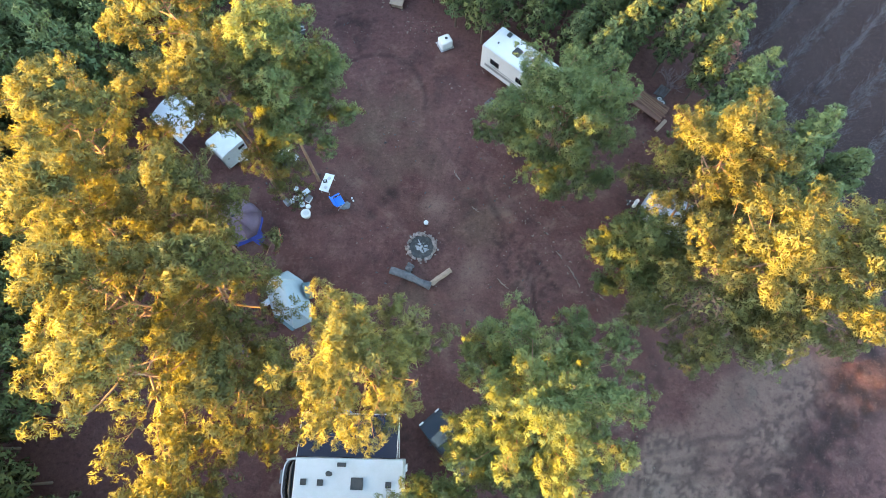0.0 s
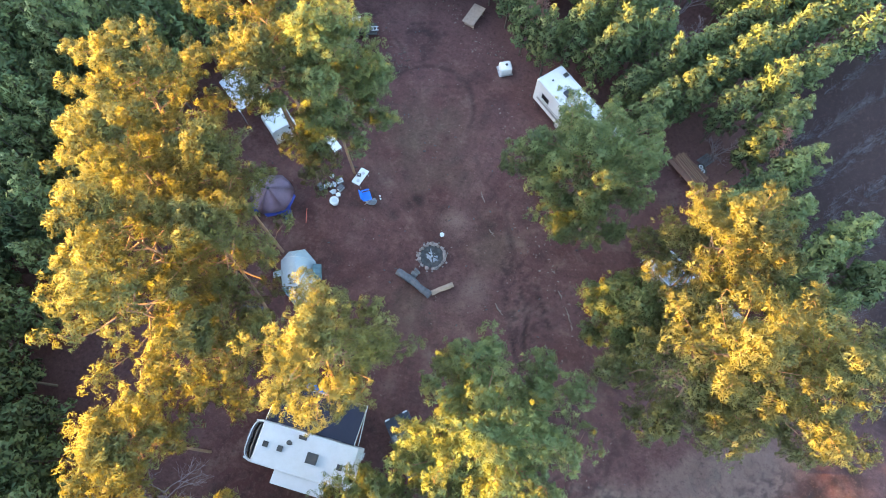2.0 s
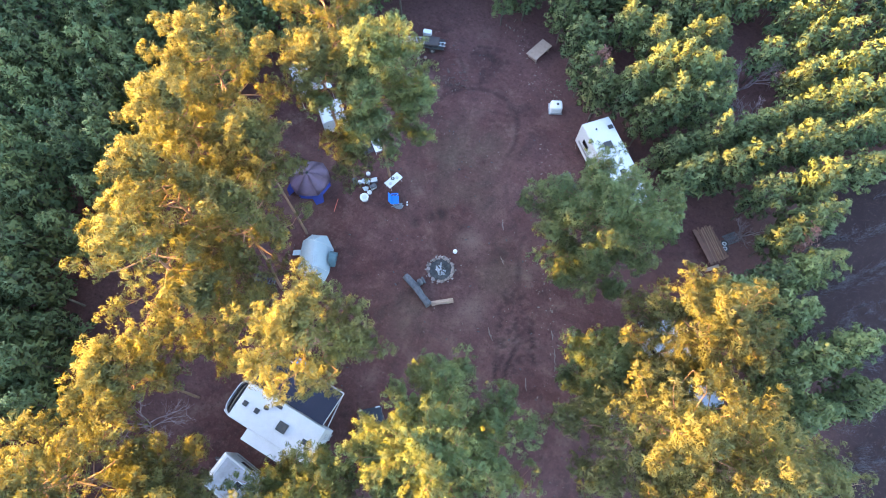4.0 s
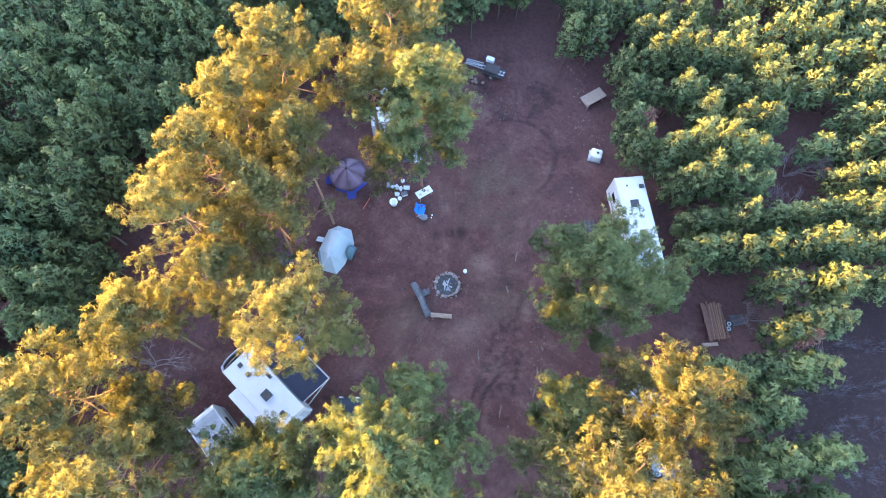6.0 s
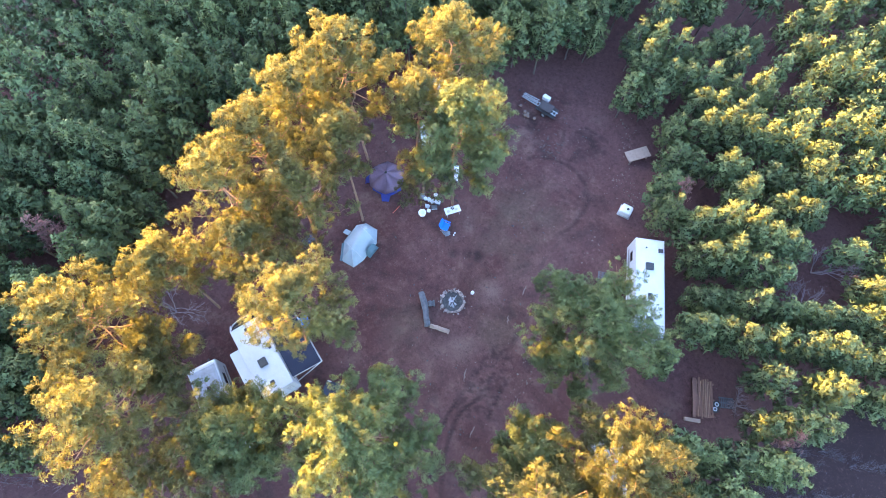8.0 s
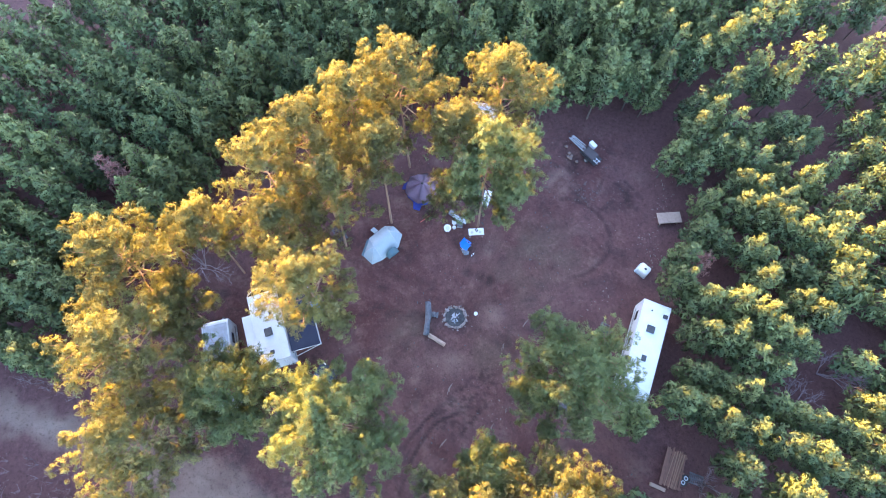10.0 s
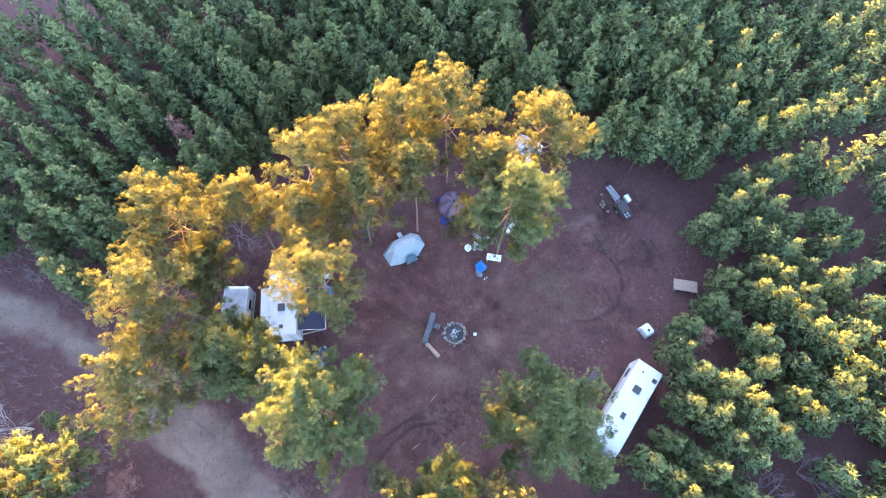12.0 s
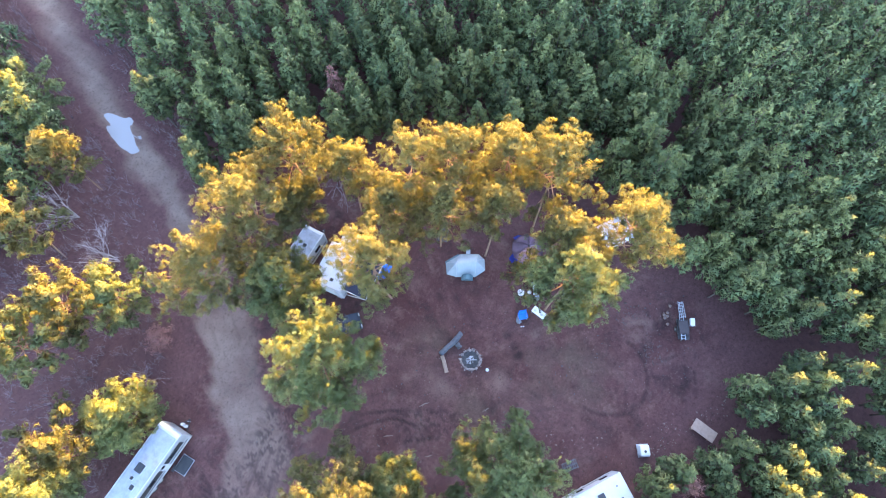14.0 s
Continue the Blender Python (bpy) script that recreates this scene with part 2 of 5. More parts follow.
def curve_through(pts, n=12):
    """A smooth line through the points."""
    out = []
    for i in range(len(pts) - 1):
        p = [np.array(pts[max(0, min(len(pts) - 1, j))], float) for j in (i - 1, i, i + 1, i + 2)]
        for k in range(n):
            t = k / n
            out.append(tuple(0.5 * (2 * p[1] + (p[2] - p[0]) * t + (2 * p[0] - 5 * p[1] + 4 * p[2] - p[3]) * t ** 2 + (3 * p[1] - p[0] - 3 * p[2] + p[3]) * t ** 3)))
    return out + [tuple(pts[-1])]


ROAD = curve_through([(-16, -82), (-10, -66), (-1.7, -47), (1.4, -38), (6.2, -29), (12.5, -20), (19, -12.5), (28, -8), (42, -4), (70, 2)], 6)
LOOP = curve_through([(24, -10.5), (15, -9.6), (10.5, -6.0), (6.6, -2.0), (4.6, 3.5), (2.6, 8.5), (0.0, 12.6), (-3.6, 15.8), (-9.0, 16.6)], 8)
SKID = curve_through([(-9, 17), (-13, 20.5), (-16.9, 25.5), (-19.7, 31), (-21.2, 37), (-22.4, 44), (-22.5, 58), (-22, 90)], 6)
SPUR = curve_through([(9.5, -4.5), (12.0, 0.5), (12.0, 5.5), (11.0, 11.0), (14.0, 14.0)], 8)


CAMP_TRACKS = [
    ([(10.1, -6.4), (9.0, -5.3), (8.3, -4.3), (7.5, -3.0), (6.9, -1.7)], 0.17, 1.00),
    ([(13.6, -7.6), (12.2, -6.7), (10.9, -5.8), (9.4, -4.4), (8.5, -3.0), (8.1, -1.4)], 0.17, 1.00),
    ([(9.8, -1.4), (8.8, -0.5), (8.1, 0.8)], 0.45, 0.90),
    ([(5.3, 3.1), (4.5, 4.4), (3.6, 6.5)], 0.28, 0.60),
    ([(-9.9, 12.9), (-9.6, 14.6), (-7.5, 16.4), (-5.1, 16.7), (-2.8, 15.0), (-1.7, 12.0)], 0.26, 0.7),
]
NORTH_TRACKS = [
    ([(-5.9, 9.1), (-7.0, 11.8), (-6.2, 14.6), (-4.2, 15.3)], 0.25, 0.35),
    ([(-11.2, 18.9), (-9.1, 19.9), (-7.7, 20.4)], 0.50, 0.75),
    ([(-10.9, 20.0), (-8.8, 21.0)], 0.30, 0.70),
    ([(3.2, 6.2), (0.3, 8.7), (-1.4, 12.0)], 0.22, 0.40),
]
ROAD_TRACKS = [
    ([(16.6, -11.3), (18.1, -10.7), (22.1, -9.4), (25.9, -7.4), (28.3, -5.5), (30.1, -3.2)], 0.25, 0.60),
    ([(17.0, -12.1), (18.4, -11.5), (22.4, -10.2), (26.2, -8.2), (28.6, -6.4), (30.4, -4.2)], 0.22, 0.50),
    ([(17.6, -13.0), (19.0, -12.4), (22.9, -11.2), (26.7, -9.2), (29.1, -7.4), (30.8, -5.2)], 0.25, 0.55),
    ([(17.7, -13.1), (22.0, -11.9), (25.7, -10.2)], 0.20, 0.40),
    ([(23.0, -12.9), (25.7, -10.3), (28.7, -8.5), (32.1, -5.4)], 0.90, 0.90),
    ([(15.6, -11.1), (16.6, -8.5), (17.1, -6.2), (15.8, -4.1), (13.8, -2.8)], 0.70, 0.60),
    ([(4.8, 5.9), (8.1, 3.2), (9.7, 1.4)], 0.25, 0.30),
    ([(6.0, -4.2), (7.2, -5.5)], 0.60, 0.50),
]


def hashy(x, y, s, seed):
    """Smooth value noise in three octaves, about -1 to 1; s: bumps to about three metres."""
    r = np.random.default_rng(seed)
    table = r.uniform(-1, 1, (256, 256))
    total, gain = 0.0, 1.0
    for o in range(3):
        u, v = x * s * 0.45 * 2 ** o + 31.7 * o, y * s * 0.45 * 2 ** o + 17.3 * o
        i, j = np.floor(u).astype(int), np.floor(v).astype(int)
        f, g = u - i, v - j
        f, g = f * f * (3 - 2 * f), g * g * (3 - 2 * g)
        a, b, c, d = table[i % 256, j % 256], table[(i + 1) % 256, j % 256], table[i % 256, (j + 1) % 256], table[(i + 1) % 256, (j + 1) % 256]
        total = total + gain * ((a * (1 - f) + b * f) * (1 - g) + (c * (1 - f) + d * f) * g)
        gain *= 0.5
    return np.clip(total * 1.1, -1, 1)


def clearing(x, y):
    """How far inside the clearing a place is, in metres; negative among the trees."""
    pts = CLEARING
    inside = np.zeros(np.shape(x), bool)
    n = len(pts)
    for i in range(n):
        (ax, ay), (bx, by) = pts[i], pts[(i + 1) % n]
        cross = ((ay > y) != (by > y)) & (x < (bx - ax) * (y - ay) / (by - ay + 1e-12) + ax)
        inside ^= cross
    d, _ = near_line(x, y, pts + pts[:1])
    return np.where(inside, d, -d)


CLEARING = [(-5.2, 20.9), (-8.4, 21.6), (-11.5, 22.6), (-15.0, 23.6), (-18.0, 19.5), (-18.6, 14.0), (-22.0, 5.0), (-22.5, -3.0), (-20.0, -11.5), (-15.0, -18.5),
            (-10.5, -24.0), (-6.0, -29.0), (0.5, -31.5), (8, -31), (16, -24), (30, -22), (36, -12), (32, -1), (26, 2.0), (23.5, 4.2), (21.5, 6.6), (17.5, 8.0), (15.6, 9.6), (16.4, 11.4),
            (17.8, 12.6), (18.7, 15.3), (17.9, 17.4), (15.4, 18.0), (14.0, 16.6), (13.6, 13.6), (13.2, 10.4), (11.9, 9.4), (10.6, 10.4), (10.9, 12.8), (9.6, 15.2), (4.2, 18.9), (3.0, 19.3), (0.3, 18.2), (-0.5, 19.6), (-3.2, 20.4)]


def build_ground():
    def axis(lo, near_lo, near_hi, hi):
        inner = np.r_[np.arange(lo, near_lo, 0.5), np.arange(near_lo, near_hi, 0.2), np.arange(near_hi, hi + 0.25, 0.5)]
        out, low = [inner[-1]], [lo]
        while out[-1] < 2600:
            out.append(out[-1] + max(1.2, (out[-1] - inner[-1]) * 0.16))
        while low[-1] > -2600:
            low.append(low[-1] - max(1.2, (lo - low[-1]) * 0.16))
        return np.r_[low[:0:-1], inner, out[1:]]

    xs, ys = axis(-32, -14, 32, 35), axis(-38, -14, 22, 32)
    X, Y = np.meshgrid(xs, ys)
    Z = gz(X, Y)
    r = np.hypot(X, Y)
    near = 1 - smooth(60, 110, r)
    d, t = near_line(X, Y, ROAD)
    wide = 1.2 + 1.1 * smooth(0.35, 0.62, t) + 2.6 * smooth(0.64, 0.76, t)
    wob = hashy(X, Y, 0.8, 3) * 0.5 + hashy(X, Y, 2.5, 4) * 0.25
    road = (1 - smooth(-0.6, 0.9, d - wide + wob * 1.2)) * (0.95 - 0.6 * smooth(0.55, 0.72, t)) * np.clip(0.85 + 0.35 * hashy(X, Y, 0.5, 6), 0, 1)
    # the turning place ends in churned dark earth to the east
    past = 0.86 * (X - 26.0) - 0.51 * (Y + 8.2) + 1.2 * wob
    churned = smooth(-0.4, 1.8, past) * smooth(-16.5, -13.5, Y) * near
    road = road * (1 - churned)
    rut = np.zeros_like(X)
    for line, gap, depth in ((LOOP, 0.85, 0.25), (SPUR, 0.85, 0.35), (SKID, 0.9, 0.5)):
        dl, tl = near_line(X, Y, line)
        w = np.exp(-((dl - gap) / 0.22) ** 2) * depth * (0.55 + 0.45 * hashy(X, Y, 0.9, 9))
        rut = np.maximum(rut, np.clip(w, 0, 1))
    dr, _ = near_line(X, Y, ROAD)
    rut = np.maximum(rut, np.clip(np.exp(-((dr - 1.1) / 0.25) ** 2) * 0.35 * (0.4 + 0.6 * hashy(X, Y, 0.7, 12)), 0, 1))
    churn = np.zeros_like(X)
    for line, reach in (([(22.5, -15), (25, -10), (28, -6.5)], 2.6), ([(11.5, -14.5), (14, -12.5), (18.5, -12.0)], 2.4), ([(26, -17), (31, -12)], 2.0), ([(6, 1.5), (8.5, -2.5)], 1.3)):
        dl, _ = near_line(X, Y, line)
        churn = np.maximum(churn, (1 - smooth(reach * 0.5, reach * 1.5, dl)) * smooth(-0.1, 0.45, hashy(X * 1.4 + Y * 0.5, Y - X * 0.3, 5.5, 21)))
    for line, width, depth in CAMP_TRACKS + NORTH_TRACKS + ROAD_TRACKS:
        dl, _ = near_line(X + 0.15 * hashy(X, Y, 1.2, 81), Y + 0.15 * hashy(X, Y, 1.2, 82), curve_through(line, 4))
        tread = np.clip(0.75 + 0.75 * hashy(X, Y, 6.0, 83), 0, 1) if width > 0.4 else np.clip(0.85 + 0.4 * hashy(X, Y, 4.0, 83), 0, 1)
        rut = np.maximum(rut, np.exp(-(dl / width) ** 2) * depth * tread)
    for cx, cy, sx, sy in ((-9.0, 19.6, 1.5, 0.7), (-4.09, 2.03, 0.55, 0.55), (-3.49, 3.23, 0.55, 0.55), (-2.93, 3.97, 0.55, 0.55), (-13.8, 15.2, 1.8, 0.9)):
        spot = np.exp(-((X - cx) / sx) ** 2 - ((Y - cy) / sy) ** 2)
        rut = np.maximum(rut, spot * np.clip(0.85 + 0.5 * hashy(X, Y, 5, 30), 0, 1))
    for cx, cy, sx, sy, k in ((-9.0, 18.5, 2.6, 1.8, 0.5), (-4.5, 17.0, 3.0, 2.0, 0.35), (-14.6, 17.2, 1.6, 1.4, 0.5), (0.0, 13.5, 3.0, 4.0, 0.25), (9.0, -1.0, 2.5, 2.5, 0.3), (14.5, -6.5, 3.0, 3.0, 0.4)):
        rut = np.maximum(rut, k * np.exp(-((X - cx) / sx) ** 2 - ((Y - cy) / sy) ** 2) * np.clip(0.8 + 0.7 * hashy(X, Y, 2.2, 33), 0, 1.3))
    rut = np.clip(np.maximum(rut, churn * 0.65), 0, 1)
    pale = np.zeros_like(X)
    for cx, cy, sx, sy, k in ((0.6, 3.2, 1.3, 1.2, 0.75), (3.6, -1.2, 1.5, 2.0, 0.5), (3.6, -4.8, 2.2, 1.2, 0.45), (-11.6, 13.4, 1.5, 1.5, 1.0),
                              (-4.0, -9.0, 1.6, 1.0, 0.35), (-6, -21.5, 1.8, 1.4, 0.45), (7.5, -1.0, 2.2, 2.8, 0.22), (0.5, 9.0, 2.0, 4.5, 0.22)):
        pale = np.maximum(pale, k * np.exp(-((X - cx) / sx) ** 2 - ((Y - cy) / sy) ** 2) * np.clip(0.75 + 0.5 * hashy(X, Y, 1.7, 41), 0, 1.2))
    inside = clearing(X, Y)
    moss = np.zeros_like(X)
    for cx, cy, sx, sy, k in ((1.6, -4.3, 2.6, 1.8, 0.8), (-4.5, 9.0, 3.0, 4.5, 0.75), (3.8, 2.6, 2.5, 3.5, 0.5), (-2.0, 5.5, 3.0, 3.0, 0.5), (-9.0, -3.0, 1.5, 1.5, 0.3)):
        moss = np.maximum(moss, k * np.exp(-((X - cx) / sx) ** 2 - ((Y - cy) / sy) ** 2) * np.clip(0.7 + 0.8 * hashy(X, Y, 1.3, 91), 0, 1.2))
    litter = 1 - smooth(-1.0, 3.5, inside + 1.5 * wob)
    litter = np.maximum(litter, 0.6 * np.clip(hashy(X, Y, 0.45, 50), 0, 1)) * (1 - road)
    dark = smooth(20, 23, X + 0.6 * wob) * smooth(11, 14, Y) * (X * 0.86 - Y * 0.5 > 5.5) * 0.85 * (1 - smooth(70, 100, r))
    dark = np.maximum(dark, churned * (1 - smooth(3.0, 5.5, past)) * np.clip(0.45 + 0.6 * hashy(X, Y, 3.0, 71), 0, 0.9))
    litter = np.maximum(litter, churned * smooth(3.0, 5.5, past))
    dark = np.maximum(dark, smooth(29, 33, X) * smooth(-2, 4, Y) * 0.85 * (1 - smooth(70, 100, r)))
    bumps = 0.05 * hashy(X, Y, 1.1, 60) + 0.02 * hashy(X, Y, 4.0, 61) + 0.07 * np.clip(hashy(X, Y, 0.35, 62), -1, 1)
    heap = np.exp(-((X - -11.6) / 1.5) ** 2 - ((Y - 13.4) / 1.5) ** 2) * (0.35 + 0.25 * hashy(X, Y, 3.0, 64))
    Z = Z + (heap + bumps - 0.09 * rut - 0.05) * near
    # the hollow in the road that holds rain
    pu, pv = (X - PUDDLE[0]) * 0.94 - (Y - PUDDLE[1]) * 0.34, (X - PUDDLE[0]) * 0.34 + (Y - PUDDLE[1]) * 0.94
    e = np.hypot(pu / 1.25, pv / 3.0)
    hollow = 1 - smooth(1.3, 2.3, e)
    Z = Z * (1 - hollow) + (PUDDLE[2] + 0.10 * (e - 0.95) + 0.05 * hashy(X, Y, 2.2, 70)) * hollow
    ny, nx = X.shape
    me = bpy.data.meshes.new("ground")
    co = np.stack([X, Y, Z], -1).reshape(-1, 3).astype(np.float32)
    idx = np.arange(nx * ny).reshape(ny, nx)
    quads = np.stack([idx[:-1, :-1], idx[:-1, 1:], idx[1:, 1:], idx[1:, :-1]], -1).reshape(-1, 4)
    fill(me, co, quads)
    for name, v in (("road", road), ("rut", rut), ("pale", pale), ("litter", litter), ("dark", dark), ("moss", moss)):
        me.attributes.new(name, "FLOAT", "POINT").data.foreach_set("value", np.ascontiguousarray(v.reshape(-1), np.float32))
    me.materials.append(SOIL)
    me.polygons.foreach_set("use_smooth", np.ones(len(quads), bool))
    ob = new("ground", me)
    return tagged(ob, "red-brown bare earth with tyre ruts and pine litter", "ground", kind="structure")


def fill(me, co, faces):
    """A mesh from arrays of places and of equally long faces."""
    n, k = faces.shape
    me.vertices.add(len(co))
    me.vertices.foreach_set("co", np.ascontiguousarray(co, np.float32).reshape(-1))
    me.loops.add(n * k)
    me.loops.foreach_set("vertex_index", np.ascontiguousarray(faces, np.int32).reshape(-1))
    me.polygons.add(n)
    me.polygons.foreach_set("loop_start", np.arange(0, n * k, k, dtype=np.int32))
    me.update(calc_edges=True)


build_ground()


# ---- building helpers ----
def thing(name, x, y, turn, label, category, group="", dz=0.0, kind=""):
    ob = new(name)
    ob.empty_display_size = 0.2
    ob.matrix_basis = pose(x, y, float(gz(x, y)) + dz, 0, 0, turn)
    return tagged(ob, label, category, group, kind)


def part(name, bm, material, parent, label="", flat=True):
    me = bpy.data.meshes.new(name)
    bm.to_mesh(me)
    bm.free()
    me.materials.append(material)
    if not flat:
        me.polygons.foreach_set("use_smooth", np.ones(len(me.polygons), bool))
    ob = new(name, me)
    ob.parent = parent
    return tagged(ob, label)


def box(bm, cx, cy, cz, sx, sy, sz, bevel=0.0, turn=None, seg=2):
    made = bmesh.ops.create_cube(bm, size=1.0)["verts"]
    m = Matrix.Translation((cx, cy, cz)) @ (turn or Matrix()) @ Matrix.Diagonal((sx, sy, sz, 1))
    bmesh.ops.transform(bm, matrix=m, verts=made)
    if bevel:
        edges = list({e for v in made for e in v.link_edges})
        bmesh.ops.bevel(bm, geom=edges, offset=bevel, segments=seg, affect="EDGES", profile=0.6)
    return bm


def rod(bm, a, b, r0, r1=None, n=8):
    a, b = Vector(a), Vector(b)
    d = b - a
    made = bmesh.ops.create_cone(bm, cap_ends=True, segments=n, radius1=r0, radius2=r0 if r1 is None else r1, depth=d.length)["verts"]
    m = Matrix.Translation((a + b) / 2) @ d.to_track_quat("Z", "Y").to_matrix().to_4x4()
    bmesh.ops.transform(bm, matrix=m, verts=made)
    return bm


def ball(bm, c, r, sub=2, squash=(1, 1, 1), rough=0.0, seed=0):
    made = bmesh.ops.create_icosphere(bm, subdivisions=sub, radius=1.0)["verts"]
    for v in made:
        k = 1 + rough * noise.noise(v.co * 1.7 + Vector((seed * 3.1, seed, 0)))
        v.co = Vector((v.co.x * squash[0] * r * k + c[0], v.co.y * squash[1] * r * k + c[1], v.co.z * squash[2] * r * k + c[2]))
    return bm


def B():
    return bmesh.new()


def wheel(parent, x, y, r=0.36, w=0.22, tyre_label=""):
    t = part("wheel", rod(B(), (x, y - w / 2, r), (x, y + w / 2, r), r, None, 20), RUBBER, parent)
    part("rim", rod(B(), (x, y - w / 2 - 0.01, r), (x, y + w / 2 + 0.01, r), r * 0.58, None, 16), STEEL, t)
    return t


# ---- trees ----
def puffs(centres, radii, k, size, rng, lift=0.3, slim=1.0, lean=None, soft=0.5, flat=0.55):
    """Needle bunches: k small flakes lying roughly on a ball round each centre, and the way that each corner faces.
    lean: the way the whole clump faces, which the needles share by the amount soft; flat: how much they face up."""
    n = len(centres)
    d = rng.normal(size=(n, k, 3))
    d[..., 2] += lift
    d /= np.linalg.norm(d, axis=-1, keepdims=True)
    r = radii[:, None, None]
    at = centres[:, None, :] + d * r * rng.uniform(0.5, 1.0, (n, k, 1))
    up = d + rng.normal(0, 0.38, (n, k, 3))
    up /= np.linalg.norm(up, axis=-1, keepdims=True)
    u = np.cross(up, rng.normal(size=(n, k, 3)))
    u /= np.linalg.norm(u, axis=-1, keepdims=True) + 1e-9
    v = np.cross(up, u)
    s = size * r * rng.uniform(0.7, 1.3, (n, k, 1))
    long, thin = 1.0 / slim ** 0.5, slim
    tri = np.stack([at + u * s * 1.15 * long, at - u * s * 0.6 * long + v * s * 0.62 * thin, at - u * s * 0.6 * long - v * s * 0.62 * thin], 2)
    face = 0.75 * d + 0.25 * up
    if lean is not None:
        face = face * (1 - soft) + lean[:, None, :] * soft
    face = face * (1.0, 1.0, flat)
    face /= np.linalg.norm(face, axis=-1, keepdims=True) + 1e-9
    return tri.reshape(-1, 3), np.repeat(face.reshape(-1, 3), 3, axis=0)


def tube(path, radii, n=5):
    """A tapered tube along a path, as places and quads."""
    path = np.asarray(path, float)
    t = np.gradient(path, axis=0)
    t /= np.linalg.norm(t, axis=1, keepdims=True) + 1e-9
    ref = np.where(np.abs(t[:, 2:3]) > 0.8, np.array([[1.0, 0, 0]]), np.array([[0, 0, 1.0]]))
    u = np.cross(t, ref)
    u /= np.linalg.norm(u, axis=1, keepdims=True)
    v = np.cross(t, u)
    a = np.linspace(0, 2 * np.pi, n, endpoint=False)
    ring = path[:, None] + np.asarray(radii)[:, None, None] * (np.cos(a)[None, :, None] * u[:, None] + np.sin(a)[None, :, None] * v[:, None])
    m = len(path)
    i = np.arange(m * n).reshape(m, n)
    j = np.roll(i, -1, axis=1)
    q = np.stack([i[:-1], j[:-1], j[1:], i[1:]], -1).reshape(-1, 4)
    return ring.reshape(-1, 3), q


def gather(tubes):
    co, qs, n = [], [], 0
    for c, q in tubes:
        co.append(c)
        qs.append(q + n)
        n += len(c)
    return np.concatenate(co), np.concatenate(qs)


def leaf_mesh(name, leaves, tint, material):
    co, facing = leaves
    me = bpy.data.meshes.new(name)
    fill(me, co, np.arange(len(co)).reshape(-1, 3))
    me.attributes.new("tint", "FLOAT", "POINT").data.foreach_set("value", np.ascontiguousarray(tint, np.float32))
    me.materials.append(material)
    me.polygons.foreach_set("use_smooth", np.ones(len(co) // 3, bool))
    me.normals_split_custom_set_from_vertices(facing)
    return me


def wood_mesh(name, tubes, material):
    co, q = gather(tubes)
    me = bpy.data.meshes.new(name)
    fill(me, co, q)
    me.materials.append(material)
    me.polygons.foreach_set("use_smooth", np.ones(len(q), bool))
    return me


def young_tufts(rng, h, r, levels=10, per=7, inner=True):
    """Places, sizes and facing of the needle bunches of a young plantation pine: a round-topped cone of soft puffs."""
    c, s, w = [], [], []
    lean = rng.normal(0, 0.02, 2)
    lop, lop_at = rng.uniform(0.0, 0.22), rng.uniform(0, 6.283)
    for i in range(levels):
        f = i / (levels - 1)
        z = h * (0.30 + 0.66 * f)
        rr = r * (1 - f ** 1.5) ** 0.80 * (0.70 + 0.30 * min(1, f * 4)) + 0.10
        m = max(2, int(round(per * (0.35 + 0.75 * (1 - f ** 1.4)))))
        a0 = rng.uniform(0, 6.28)
        for j in range(m):
            a = a0 + 6.283 * j / m + rng.normal(0, 0.22)
            way = np.array([np.cos(a), np.sin(a), 0.0])
            reach = rr * rng.uniform(0.68, 1.15) * (1 + lop * np.cos(a - lop_at))
            puff = rng.uniform(0.8, 1.25)
            tip = way * reach + (lean[0] * z, lean[1] * z, z + 0.28 * reach + rng.normal(0, 0.10))
            for q in range(2 if inner and f < 0.9 else 1):
                c.append(tip + rng.normal(0, 0.12, 3) - way * (0.0, 0.42)[q] * reach + (0, 0, 0.10 * q))
                s.append(rng.uniform(0.27, 0.40) * puff * (1 - 0.25 * f))
                w.append(way * (1.0 - 0.4 * q - 0.3 * f) + (0, 0, 0.45 + 0.5 * f))
    c.append((lean[0] * h, lean[1] * h, h * 0.985))
    s.append(0.24)
    w.append((0, 0, 1.0))
    w = np.array(w)
    return np.array(c), np.array(s), w / np.linalg.norm(w, axis=1, keepdims=True), lean


# Tint rises with height: dim lower needles and lit tips put into the colour.
def lit_tint_of(c, k, rng, h, shift=0.0):
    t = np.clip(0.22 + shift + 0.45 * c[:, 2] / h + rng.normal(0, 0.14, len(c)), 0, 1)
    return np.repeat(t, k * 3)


YOUNG_VARIANTS = []
rng = np.random.default_rng(11)
for i in range(9):
    h = 7.6
    c, s, w, lean = young_tufts(rng, h, 1.42)
    k = 24
    crown = leaf_mesh("crown", puffs(c, s, k, 0.45, rng, 0.3, 0.62, w, 0.6), lit_tint_of(c, k, rng, h, rng.normal(0.06, 0.08)), YOUNG)
    path = [(0, 0, -0.3), (lean[0] * 3, lean[1] * 3, 3), (lean[0] * h, lean[1] * h, h * 0.96)]
    trunk = wood_mesh("trunk", [tube(path, [0.09, 0.065, 0.02], 6)], YOUNGBARK)
    YOUNG_VARIANTS.append((crown, trunk))


